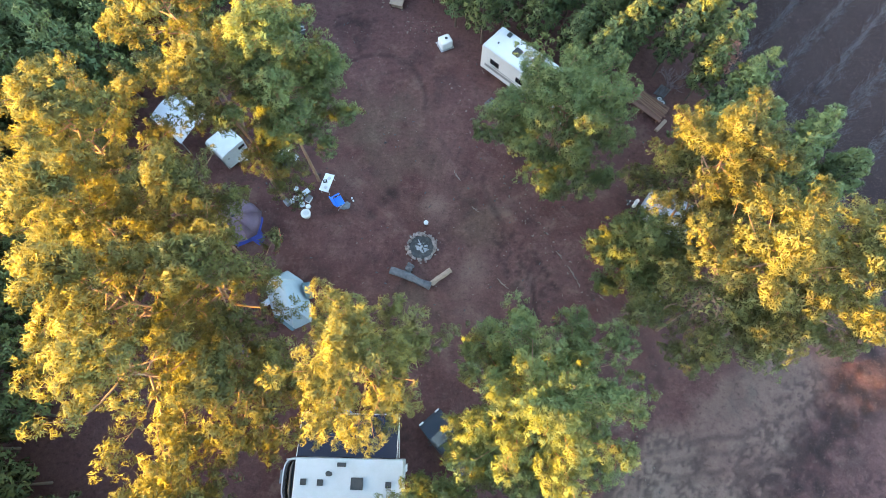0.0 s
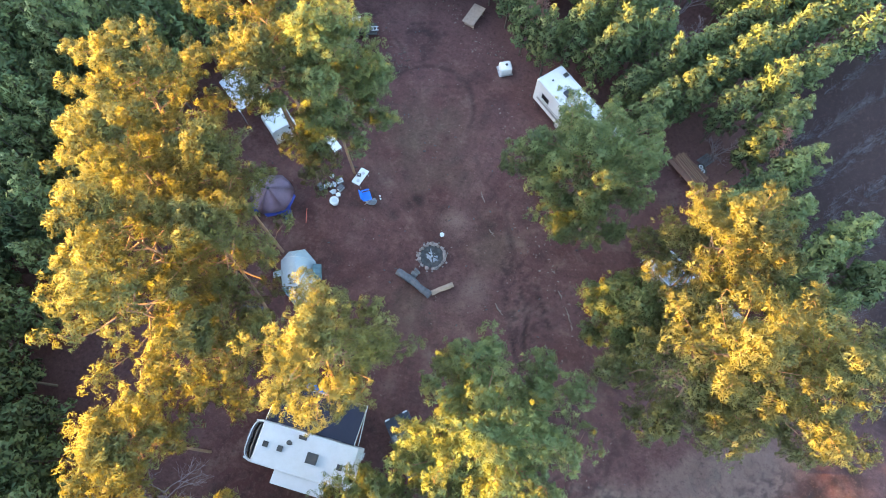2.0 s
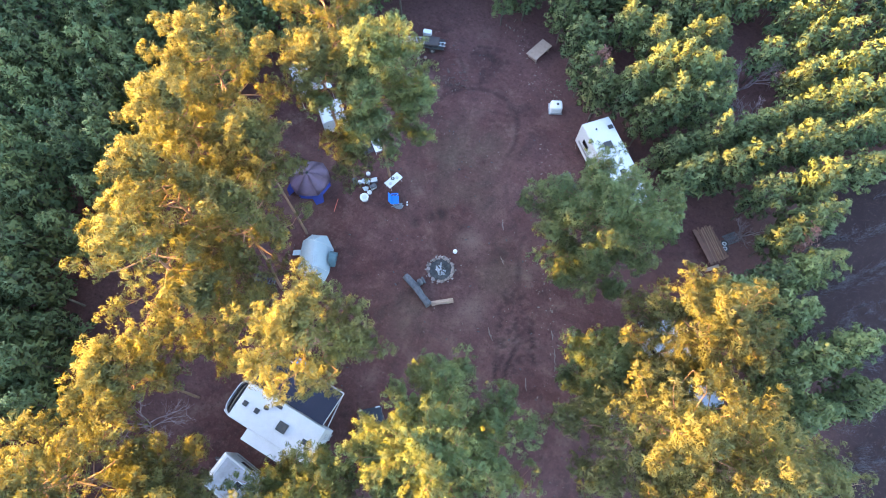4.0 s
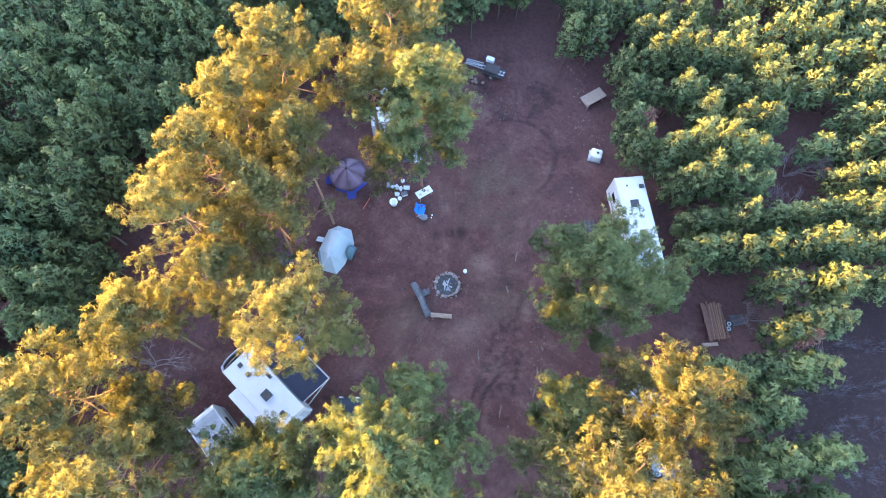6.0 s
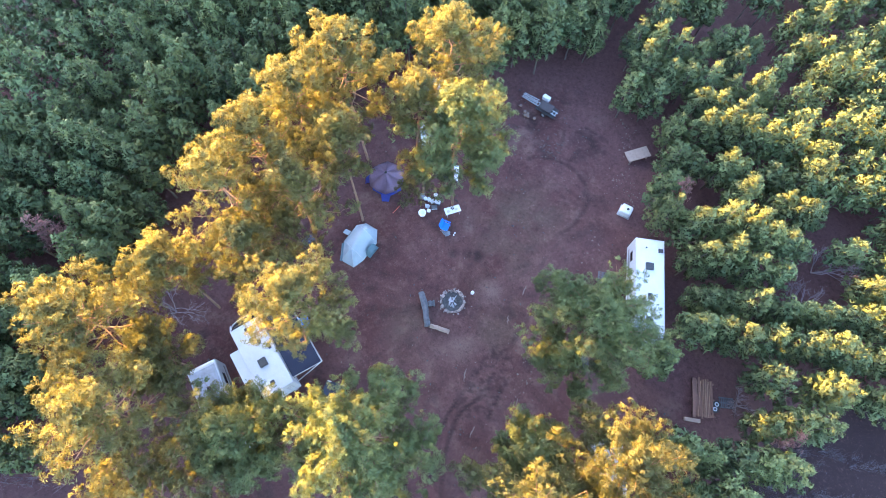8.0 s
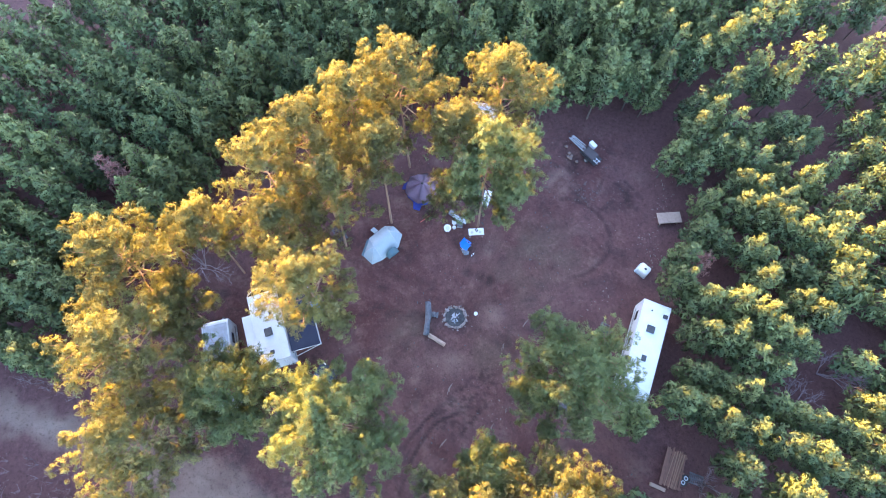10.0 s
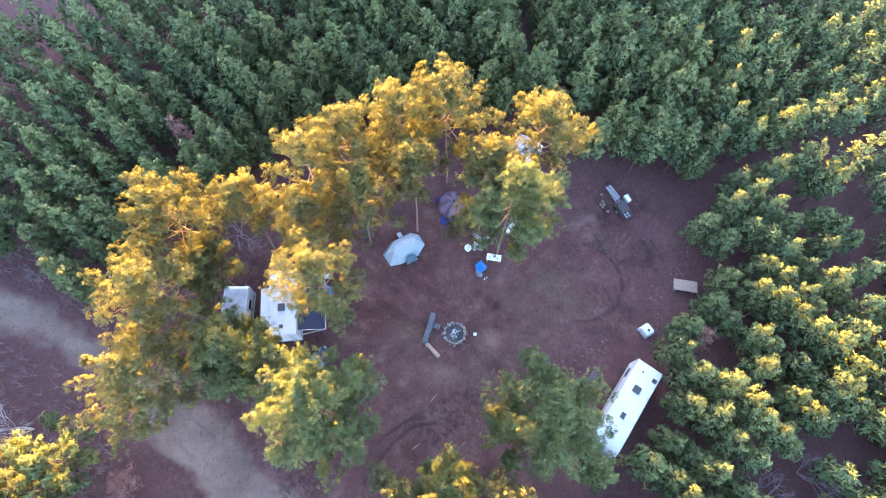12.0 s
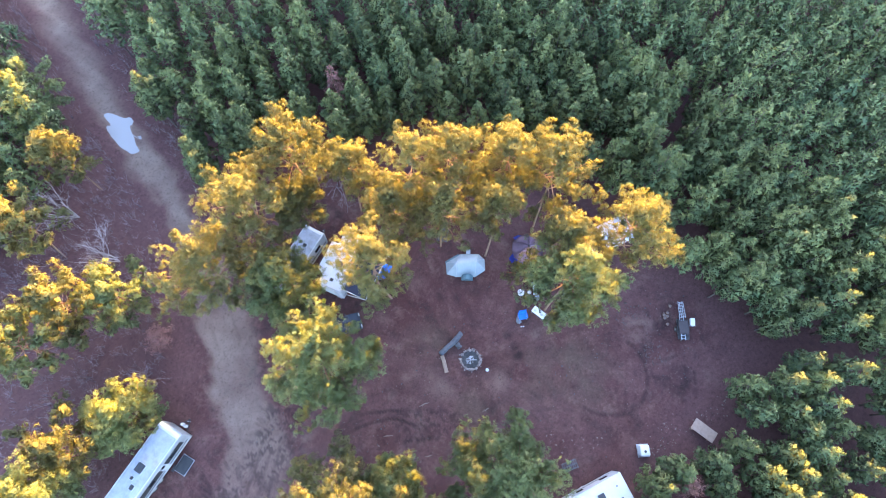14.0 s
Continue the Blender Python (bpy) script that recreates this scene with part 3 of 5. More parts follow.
def young_pine(x, y, h, variant, turn, label, group):
    t = thing("young_pine_tree", x, y, turn, label, "pine tree", group)
    t.scale = (0.6 + 0.45 * h / 7.6, 0.6 + 0.45 * h / 7.6, h / 7.6)
    crown, trunk = YOUNG_VARIANTS[variant]
    for name, me in (("crown", crown), ("trunk", trunk)):
        o = new(name, me)
        o.parent = t
    return t


# plantation: rows of young pines all round the clearing, on two slightly different bearings
EAST_ROWS, WEST_ROWS, TREE_GAP = (math.radians(55.0), 3.1, -0.38), (math.radians(50.5), 2.87, -0.3), 2.05
POCKETS = [(12.7, 27.0), (12.4, 31.6), (-8.2, 47.0), (-0.6, 41.5), (10.1, 34.7), (0.0, 22.6), (-16.7, -27.0)]
RIDE = [(-15.6, 33.0), (-14.0, 38.0), (-12.4, 46.0)]


def lattice(way, gap, shift, r):
    ca, sa = math.cos(way), math.sin(way)
    u, v = np.meshgrid(np.arange(-130, 130, TREE_GAP), np.arange(-38, 38) * gap + shift)
    u = u + r.normal(0, 0.26, u.shape) + r.uniform(0, TREE_GAP, (u.shape[0], 1))
    v = v + r.normal(0, 0.20, v.shape)
    return (u * ca + v * sa).ravel(), (u * sa - v * ca).ravel()


def plantation_places():
    r = np.random.default_rng(5)
    xs, ys = [], []
    for rows, east in ((EAST_ROWS, True), (WEST_ROWS, False)):
        x, y = lattice(*rows, r)
        skid_x = np.interp(y, [p[1] for p in SKID], [p[0] for p in SKID])
        side = (y > 3) & (x > skid_x)
        keep = side if east else ~side
        xs.append(x[keep])
        ys.append(y[keep])
    x, y = np.concatenate(xs), np.concatenate(ys)
    keep = r.random(x.shape) > 0.09
    keep &= clearing(x, y) < -0.6
    d, t = near_line(x, y, ROAD)
    keep &= d > 4.6 + 3.0 * smooth(0.5, 0.8, t)
    keep &= near_line(x, y, SKID)[0] > np.where(x > np.interp(y, [p[1] for p in SKID], [p[0] for p in SKID]), 2.2, 1.7)
    keep &= np.hypot(x + 6.0, y - 22.4) > 2.1
    keep &= near_line(x, y, RIDE)[0] > 1.5
    for px, py in POCKETS:
        keep &= np.hypot(x - px, y - py) > 1.7
    # beyond the road and to the south-east lies brush with older pines; to the east rows of bare saplings
    road_x = np.interp(y, [p[1] for p in ROAD], [p[0] for p in ROAD])
    keep &= ~((x > road_x) & (y < 3) & (y > -47))
    keep &= ~(bare_rows(x, y))
    keep &= (x > -70) & (x < 44) & (y > -78) & (y < 64)
    keep &= ((x + 68) * 93 + (y - 23) * 61 > -700) & ((x + 68) * 38 - (y - 23) * 64 > -500)
    return x[keep], y[keep]


def bare_rows(x, y):
    return ((x > 21.5) & (y > 13.0) & (x + 0.35 * (y - 13) > 24.5) & (y < 60) & (x * 0.86 - y * 0.5 > 7.6)) | ((x > 30) & (y > 2))


PX, PY = plantation_places()
order = np.argsort(-clearing(PX, PY))
near_ids = set(order[:270].tolist())
rng = np.random.default_rng(8)
far_c, far_s, far_t, far_w, far_d = [], [], [], [], []
for i in range(len(PX)):
    east = PY[i] > 8 and PX[i] > -15
    older = 0.06 * np.clip(PX[i] * SUN_WAY.x + PY[i] * SUN_WAY.y - 10, 0, 35) * (PY[i] > -15)
    h = float(np.clip(rng.normal(*((6.7, 0.65) if east else (7.5 + older, 0.8))), 4.6, 11.5)) + ((1.3 if east else 1.7) if rng.random() < (0.07 if east else 0.11) else 0.0)
    if east:
        h += 0.45 - 0.075 * min(12.0, -float(clearing(PX[i], PY[i])))
    if near_line(PX[i], PY[i], [(0.8, 18.8), (7.2, 28.5)])[0] < 1.3:
        h += 1.3
    elif min(near_line(PX[i], PY[i], [(-26.0, -25.6), (-19.4, -16.5)])[0], near_line(PX[i], PY[i], [(-35.6, -0.9), (-24.5, 6.0)])[0]) < 1.4:
        h += 2.0
    if i in near_ids:
        young_pine(PX[i], PY[i], h, int(rng.integers(9)), float(rng.uniform(0, 360)), "young green plantation pine in a planted row", "plantation pines round the clearing")
        continue
    far = np.hypot(PX[i] + 5, PY[i]) > 60
    c, s, w, lean = young_tufts(rng, h, 0.62 + h * 0.10, 7 if far else 9, 5 if far else 6, not far)
    base_at = np.array([PX[i], PY[i], float(gz(PX[i], PY[i]))])
    # Lower puffs darker, tips and eastern trees lighter: light put into the tint.
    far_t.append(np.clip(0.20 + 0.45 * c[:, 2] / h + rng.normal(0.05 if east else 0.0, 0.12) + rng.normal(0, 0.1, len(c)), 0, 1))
    far_c.append(c + base_at)
    far_s.append(s * (1.45 if far else 1.12))
    far_d.append(w)
    far_w.append(tube([base_at - (0, 0, 0.2), base_at + (lean[0] * h, lean[1] * h, h * 0.9)], [0.1, 0.03], 3))
fc, fs, ft, fd = np.concatenate(far_c), np.concatenate(far_s), np.concatenate(far_t), np.concatenate(far_d)
k = 8
woods = thing("pine_plantation", 0, 0, 0, "dense rows of young green plantation pines", "forest", kind="stuff", dz=-float(gz(0, 0)))
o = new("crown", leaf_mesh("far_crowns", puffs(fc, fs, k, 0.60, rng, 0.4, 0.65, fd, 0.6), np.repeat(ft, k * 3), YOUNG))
o.parent = woods
o = new("trunk", wood_mesh("far_trunks", far_w, YOUNGBARK))
o.parent = woods


def old_pine(x, y, h, r, low, seed, label, needles, density=1.0, lean=(0.0, 0.0), low_limb=None, fine=True, close=False, gap=None):
    """A tall pine: bent trunk, limbs in tiers, and domed mounds of needle bunches along their outer parts."""
    g = np.random.default_rng(seed)
    t = thing("pine_tree", x, y, 0, label, "pine tree", "tall pines round the camp")
    bend = g.normal(0, 0.35, 2)
    zz = np.linspace(-0.3, h * 0.96, 9)
    f = np.clip(zz / h, 0, 1)
    tx = bend[0] * np.sin(f * 2.6) + lean[0] * f
    ty = bend[1] * np.sin(f * 2.2) + lean[1] * f
    r0 = 0.0055 * h + 0.03
    wood = [tube(np.stack([tx, ty, zz], 1), r0 * (1 - 0.86 * f), 8)]
    n = int(17 * density + 0.7 * h)
    cs, ss, ws, ts = [], [], [], []

    def mound(at, size, cnt, way):
        """A dome of needle bunches; way: level direction from the trunk to it."""
        d = g.normal(size=(cnt, 3))
        d[:, 2] = np.abs(d[:, 2]) * 0.9 - 0.25
        d /= np.linalg.norm(d, axis=1, keepdims=True)
        cs.append(at + d * size * (1.0, 1.0, 0.62) * g.uniform(0.55, 1.0, (cnt, 1)))
        ss.append(g.uniform(0.15, 0.25, cnt) * (1.0 if fine else 1.35))
        ws.append(d + 0.45 * way + (0, 0, 0.15))
        ts.append(np.clip(g.normal(0.36, 0.20) + g.normal(0, 0.14, cnt), 0, 1))

    for i in range(n):
        q = (i + 0.5) / n
        z = h * (low + (0.97 - low) * q)
        a = 2.39996 * i + g.normal(0, 0.3)
        prof = (0.50 + 0.5 * np.sin(np.pi * min(1, 0.22 + 0.62 * q))) * (1 - q ** 3.2) + 0.12
        ln = r * prof * (g.uniform(0.80, 1.05) if needles is SHADE_GREEN else g.uniform(0.68, 1.12))
        if gap and abs((math.degrees(a) - gap[0] + 180) % 360 - 180) < gap[1]:
            ln *= 0.35
        ox, oy = np.interp(z, zz, tx), np.interp(z, zz, ty)
        rise = (0.10 + 0.45 * q) * ln
        m = 5
        w = np.linspace(0, 1, m)
        wob = g.normal(0, 0.07 * ln, (m, 2)) * w[:, None]
        px = ox + np.cos(a) * ln * w + wob[:, 0]
        py = oy + np.sin(a) * ln * w + wob[:, 1]
        pz = z + rise * w ** 1.5 - 0.10 * ln * np.sin(np.pi * w)
        limb = np.stack([px, py, pz], 1)
        if low_limb and i == 0:
            limb = np.array([ox, oy, z]) + w[:, None] * (np.array(low_limb) - (ox, oy, z))
            ln = float(np.linalg.norm(low_limb))
        wood.append(tube(limb, np.linspace(0.028 + 0.012 * ln, 0.012, m), 4))
        subs = max(4 if fine else 3, int(round(ln * (4.0 if low_limb and i == 0 else 2.3 if fine else 1.6) * density)))
        for j in range(subs):
            u = g.uniform(0.36 - 0.34 * q * q, 1.0) if j else 1.0
            b = np.array([np.interp(u, w, limb[:, e]) for e in range(3)])
            aa = a + g.normal(0, 0.95)
            sl = g.uniform(0.3, 1.0) * (0.40 + 0.13 * ln)
            tip = b + np.array([np.cos(aa) * sl, np.sin(aa) * sl, 0.30 * sl + g.normal(0, 0.10)])
            wood.append(tube([b, tip], [0.018, 0.008], 3))
            mound(tip, g.uniform(0.42, 0.72), int(g.integers(11, 16)) if fine else 9, np.array([np.cos(a), np.sin(a), 0.0]))
    # the leader's own needles close the crown at its top
    for i in range(14):
        f, a = g.uniform(0.86, 1.0), g.uniform(0, 6.283)
        out = r * 0.85 * g.uniform(0.1, 1.0) * (1.2 - f)
        at = np.array([np.interp(f * h, zz, tx) + np.cos(a) * out, np.interp(f * h, zz, ty) + np.sin(a) * out, f * h + 0.1])
        mound(at, 0.5, 12, np.array([np.cos(a), np.sin(a), 0.0]) * 0.6)
    c, s, way, tone = np.concatenate(cs), np.concatenate(ss), np.concatenate(ws), np.concatenate(ts)
    way /= np.linalg.norm(way, axis=1, keepdims=True)
    k = 24 if close else 15 if fine else 11
    o = new("crown", leaf_mesh("crown", puffs(c, s, k, 0.33 if close else 0.41 if fine else 0.52, g, 0.35, 0.45 if fine else 0.6, way, 0.88, 1.0 if needles is SHADE_GREEN else 0.65), np.repeat(tone, k * 3), needles))
    o.parent = t
    o = new("trunk", wood_mesh("trunk", wood, BARK))
    o.parent = t
    return t


TALL = "tall pine with orange bark and a ragged sunlit crown"
GREEN = "broad tall pine with a dense shaded grey-green crown"
CAMP_PINES = [
    (-5.4, -23.4, 14.6, 3.4, 0.48, TALL),
    (0.4, -22.6, 14.6, 3.8, 0.42, TALL),
    (6.2, -24.2, 12.4, 4.0, 0.40, TALL),
    (3.6, -17.4, 10.6, 3.0, 0.45, GREEN),
    (-3.4, -21.4, 9.5, 1.9, 0.45, TALL),
    (-7.6, -18.3, 13.0, 1.9, 0.62, "slender pine with a sparse golden crown"),
    (-11.8, -9.4, 17.6, 3.3, 0.45, TALL),
    (-6.0, -11.4, 14.8, 2.7, 0.45, TALL),
    (-1.2, -10.2, 17.4, 2.8, 0.56, TALL),
    (-9.8, -12.6, 17.2, 3.2, 0.45, TALL),
    (-14.6, -5.6, 16.6, 3.0, 0.5, TALL),
    (-16, -1.4, 17, 3.4, 0.48, TALL),
    (-10.3, -4.2, 16.4, 2.0, 0.66, TALL),
    (-8.7, -8.8, 16.8, 2.7, 0.56, TALL),
    (-10.6, 2, 16, 1.8, 0.7, TALL),
    (-15.0, 7.2, 16.0, 3.3, 0.52, TALL),
    (-8.5, 4.0, 16.6, 3.6, 0.48, GREEN),
]
EAST_PINES = [
    (7.8, -10.8, 13.4, 4.2, 0.40, GREEN),
    (8.1, 7.4, 11.4, 4.1, 0.38, GREEN),
    (16.4, 3.0, 15.0, 3.6, 0.45, TALL),
    (17.0, -3.3, 16.8, 4.2, 0.30, TALL),
    (20.8, -2.0, 16.4, 3.9, 0.42, TALL),
    (14.0, -0.2, 9.0, 2.1, 0.32, GREEN),
]
ROADSIDE_PINES = [
    (2.6, -52.6, 8.5, 3.4, 0.35, GREEN),
    (5.2, -43.4, 10, 2.0, 0.4, TALL),
    (13.0, -41.4, 9.5, 2.9, 0.35, TALL),
    (16.0, -34.0, 9.2, 3.1, 0.35, TALL),
    (13.4, -30.6, 7.4, 2.7, 0.35, GREEN),
    (20.4, -33.6, 10.5, 3.2, 0.35, GREEN),
    (21, -23.4, 6.6, 2.6, 0.3, GREEN),
    (25.6, -26.2, 7.6, 3.0, 0.3, TALL),
    (30.0, -25.4, 10, 3.2, 0.3, GREEN),
]
for i, (x, y, h, r, low, label) in enumerate(CAMP_PINES + EAST_PINES + ROADSIDE_PINES):
    old_pine(x, y, h, r, low, 100 + i, label, SHADE_GREEN if label is GREEN else NEEDLES, 1.85 if label is GREEN and y > -26 else 1.4 if x > 12 and y > -10 else 1.2 if -26 < y < -20 else 0.8 if -11 < x < -8 and y < -3 else 1.1,
             low_limb=(2.7, -1.9, 6.6) if (x, y) == (-10.6, 2.0) else None, fine=y > -26, close=-4 < x < 10 and -12 < y < -9, lean=(0.8, -0.4) if (x, y) == (-10.3, -4.2) else (0.8, 0.9) if (x, y) == (-8.7, -8.8) else (0.0, 0.0), gap=(190, 70) if (x, y) == (-8.5, 4.0) else None)


# ---- vehicles and trailers ----
def rounded_shell(length, width, bottom, top, front_r, back_r, bevel=0.06):
    """A trailer body along x with rounded upper front and back edges; x from 0 (front) to length."""
    prof = []
    for i in range(7):
        a = math.pi / 2 * i / 6
        prof.append((front_r - front_r * math.cos(a), top - front_r + front_r * math.sin(a)))
    for i in range(5):
        a = math.pi / 2 * (1 - i / 4)
        prof.append((length - back_r + back_r * math.cos(a), top - back_r + back_r * math.sin(a)))
    prof += [(length, bottom), (0.12, bottom)]
    bm = B()
    sides = []
    for y in (-width / 2, width / 2):
        sides.append([bm.verts.new((px, y, pz)) for px, pz in prof])
    n = len(prof)
    bm.faces.new(sides[0][::-1])
    bm.faces.new(sides[1])
    for i in range(n):
        j = (i + 1) % n
        bm.faces.new((sides[0][i], sides[0][j], sides[1][j], sides[1][i]))
    bmesh.ops.recalc_face_normals(bm, faces=bm.faces)
    long_edges = [e for e in bm.edges if abs(e.verts[0].co.y - e.verts[1].co.y) < 1e-6]
    bmesh.ops.bevel(bm, geom=long_edges, offset=bevel, segments=2, affect="EDGES", profile=0.6)
    return bm


def pane(parent, name, cx, cy, cz, sx, sz, side, material=GLASS):
    """A window on a side wall: frame and glass. side: 1 or -1 along y."""
    w = part(name, box(B(), cx, cy + side * 0.01, cz, sx, 0.03, sz, 0.012), BLACK, parent)
    part("pane", box(B(), cx, cy + side * 0.024, cz, sx - 0.08, 0.02, sz - 0.08, 0.006), material, w)
    return w


def vent(parent, x, y, z, sx, sy, h=0.12, material=BLACK):
    v = part("roof_vent", box(B(), x, y, z + h / 2, sx, sy, h, 0.025), material, parent)
    part("vent_frame", box(B(), x, y, z + 0.012, sx + 0.09, sy + 0.09, 0.024, 0.008), ROOF, v)
    return v


def camper(name, x, y, turn, length, width, top, label, front_r=0.35, back_r=0.12, vents=(), stripes=True, door_side=1, axle=0.58, roof=ROOF, skin=WHITE, dark_band=False):
    """A caravan: front towards -x of its own frame, middle at x, y."""
    t = thing(name, x, y, turn, label, "caravan")
    sh = Matrix.Translation((-length / 2, 0, 0))
    bm = rounded_shell(length, width, 0.55, top - 0.03, front_r, back_r)
    bmesh.ops.transform(bm, matrix=sh, verts=bm.verts)
    body = part("body", bm, skin, t)
    part("roof", box(B(), front_r * 0.25, 0, top - 0.015, length - front_r * 1.5 - 0.2, width - 0.22, 0.05, 0.02), roof, t, "roof membrane with dirt streaks")
    for s in (-1, 1):
        part("roof_rail", box(B(), front_r * 0.2, s * (width / 2 - 0.05), top - 0.03, length - front_r * 1.2, 0.05, 0.05, 0.015), SILVER, t)
    for vx, vy, sx, sy, h in vents:
        vent(t, vx, vy, top + 0.01, sx, sy, h)
    for s in (-1, 1):
        yy = s * width / 2
        for wx, ww in ((-length * 0.28, 0.9), (length * 0.05, 0.7), (length * 0.34, 0.9)):
            pane(body, "window", wx, yy, 1.95, ww, 0.55, s)
        if stripes:
            part("decal", box(B(), 0, yy + s * 0.004, 1.15, length * 0.9, 0.012, 0.28, 0.0), STRIPE, t)
            part("decal", box(B(), length * 0.1, yy + s * 0.004, 1.45, length * 0.55, 0.012, 0.07, 0.0), STRIPE, t)
        if dark_band:
            part("side_band", box(B(), 0.15, yy + s * 0.003, 1.95, length * 0.86, 0.010, 0.9, 0.0), BLACK, t, "dark upper side panel")
        for ax in (-0.42, 0.42):
            wheel(t, length * (axle - 0.5) + ax, s * (width / 2 - 0.14), 0.35, 0.2)
    yy = door_side * width / 2
    door = part("door", box(B(), -length * 0.13, yy + door_side * 0.012, 1.62, 0.7, 0.04, 1.85, 0.015), WHITE, t)
    part("pane", box(B(), -length * 0.13, yy + door_side * 0.035, 2.1, 0.4, 0.015, 0.5, 0.005), GLASS, door)
    part("handle", box(B(), -length * 0.13 + 0.27, yy + door_side * 0.045, 1.55, 0.05, 0.03, 0.14, 0.008), BLACK, door)
    part("step", box(B(), -length * 0.13, yy + door_side * 0.28, 0.36, 0.6, 0.3, 0.04, 0.01), BLACK, t)
    hitch = B()
    for s in (-1, 1):
        rod(hitch, (-length / 2 + 0.1, s * 0.5, 0.52), (-length / 2 - 0.95, 0, 0.5), 0.05, None, 6)
    part("hitch", hitch, BLACK, t)
    part("jack", rod(B(), (-length / 2 - 0.7, 0, 0.0), (-length / 2 - 0.7, 0, 0.75), 0.045, None, 8), STEEL, t)
    part("gas_bottle", rod(rod(B(), (-length / 2 - 0.28, -0.17, 0.55), (-length / 2 - 0.28, -0.17, 1.0), 0.15, 0.13, 12), (-length / 2 - 0.28, 0.17, 0.55), (-length / 2 - 0.28, 0.17, 1.0), 0.15, 0.13, 12), PLASTIC, t)
    part("chassis", box(B(), 0, 0, 0.47, length * 0.94, width * 0.72, 0.14, 0.02), BLACK, t)
    return t


def fifth_wheel():
    """The large motor caravan with a slide-out and an awning; nose to -x of its own frame."""
    L, W, T, N = 6.85, 2.45, 3.2, 0.80
    t = thing("caravan", -1.67, -15.78, 8.0, "large white caravan with dark rounded windscreen, slide-out room and navy awning", "caravan")
    bm = rounded_shell(L - N, W, 0.6, T - 0.03, 0.06, 0.1)
    bmesh.ops.transform(bm, matrix=Matrix.Translation((-L / 2 + N, 0, 0)), verts=bm.verts)
    body = part("body", bm, WHITE, t)
    part("roof", box(B(), N / 2 + 0.02, 0, T - 0.015, L - N - 0.08, W - 0.12, 0.05, 0.02), ROOF, t, "white roof membrane")
    def bow(depth, half, z, n=16):
        """A level line round the nose, from one side to the other."""
        out = []
        for i in range(n + 1):
            a = -math.pi / 2 + math.pi * i / n
            out.append((-L / 2 + N - depth * math.cos(a) ** 0.6 if 0 < i < n else -L / 2 + N, half * math.copysign(abs(math.sin(a)) ** 0.55, a), z))
        return out

    def skirt(lines, thick):
        bm = B()
        rings = [[bm.verts.new(p) for p in line] for line in lines]
        for low, high in zip(rings, rings[1:]):
            for i in range(len(low) - 1):
                bm.faces.new((low[i], low[i + 1], high[i + 1], high[i]))
        bmesh.ops.recalc_face_normals(bm, faces=bm.faces)
        bmesh.ops.solidify(bm, geom=list(bm.faces), thickness=thick)
        return bm

    part("nose", skirt([bow(0.80, W / 2, 0.65), bow(0.86, W / 2, 1.3), bow(0.85, W / 2, 2.40), bow(0.76, W / 2 - 0.07, 2.50)], 0.04), WHITE, t, "rounded white nose", flat=False)
    part("windscreen", skirt([bow(0.77, W / 2 - 0.08, 2.47), bow(0.44, W / 2 - 0.12, 2.85), bow(0.03, W / 2 - 0.15, 3.15)], 0.02), SCREEN, t, "dark raked windscreen", flat=False)
    for s in (-1, 1):
        part("wiper", rod(B(), (-L / 2 + 0.10, s * 0.55, 2.56), (-L / 2 + 0.36, s * 0.12, 2.90), 0.012, None, 6), RUBBER, t)
        part("screen_post", rod(B(), (-L / 2 + 0.16, s * (W / 2 - 0.12), 2.52), (-L / 2 + N, s * (W / 2 - 0.06), 3.15), 0.05, None, 8), WHITE, t)
    for vx, vy, sx, sy, h in ((-2.05, -0.02, 0.33, 0.33, 0.10), (-1.12, -0.04, 0.33, 0.33, 0.10), (0.92, -0.06, 0.66, 0.62, 0.22), (2.65, -0.1, 0.33, 0.33, 0.1), (0.0, 0.90, 0.5, 0.22, 0.12)):
        vent(t, vx, vy, T + 0.01, sx, sy, h)
    part("antenna", ball(rod(B(), (-0.72, 0.48, T), (-0.72, 0.48, T + 0.15), 0.05, None, 8), (-0.66, 0.42, T + 0.17), 0.16, 2, (1.2, 0.9, 0.4), 0.3, 3), BLACK, t)
    slide = part("slide_out", box(B(), 0.45, -W / 2 - 0.38, 1.95, 3.1, 0.8, 2.05, 0.04), WHITE, t)
    part("slide_roof", box(B(), 0.45, -W / 2 - 0.38, 2.99, 3.05, 0.78, 0.03, 0.01), ROOF, t)
    pane(slide, "window", 0.45, -W / 2 - 0.78, 2.1, 1.4, 0.6, -1)
    for s in (-1, 1):
        for ax in (0.9, 1.8):
            wheel(t, ax, s * (W / 2 - 0.15), 0.38, 0.22)
    for wx, ww in ((-2.5, 0.6), (0.4, 1.2), (2.5, 0.8)):
        pane(body, "window", wx, W / 2, 2.0, ww, 0.6, 1)
    part("decal", box(B(), 0.2, W / 2 + 0.004, 1.15, L * 0.88, 0.012, 0.3), STRIPE, t)
    door = part("door", box(B(), -1.6, W / 2 + 0.012, 1.65, 0.72, 0.04, 1.9, 0.015), WHITE, t)
    part("handle", box(B(), -1.33, W / 2 + 0.045, 1.55, 0.05, 0.03, 0.14, 0.008), BLACK, door)
    part("rear_ladder", ladder_bm(2.3, 0.4, L / 2 + 0.1, 0.6, 0.75), STEEL, t)
    part("front_bumper", box(B(), -L / 2 - 0.10, 0, 0.62, 0.16, W - 0.7, 0.22, 0.05), STRIPE, t)
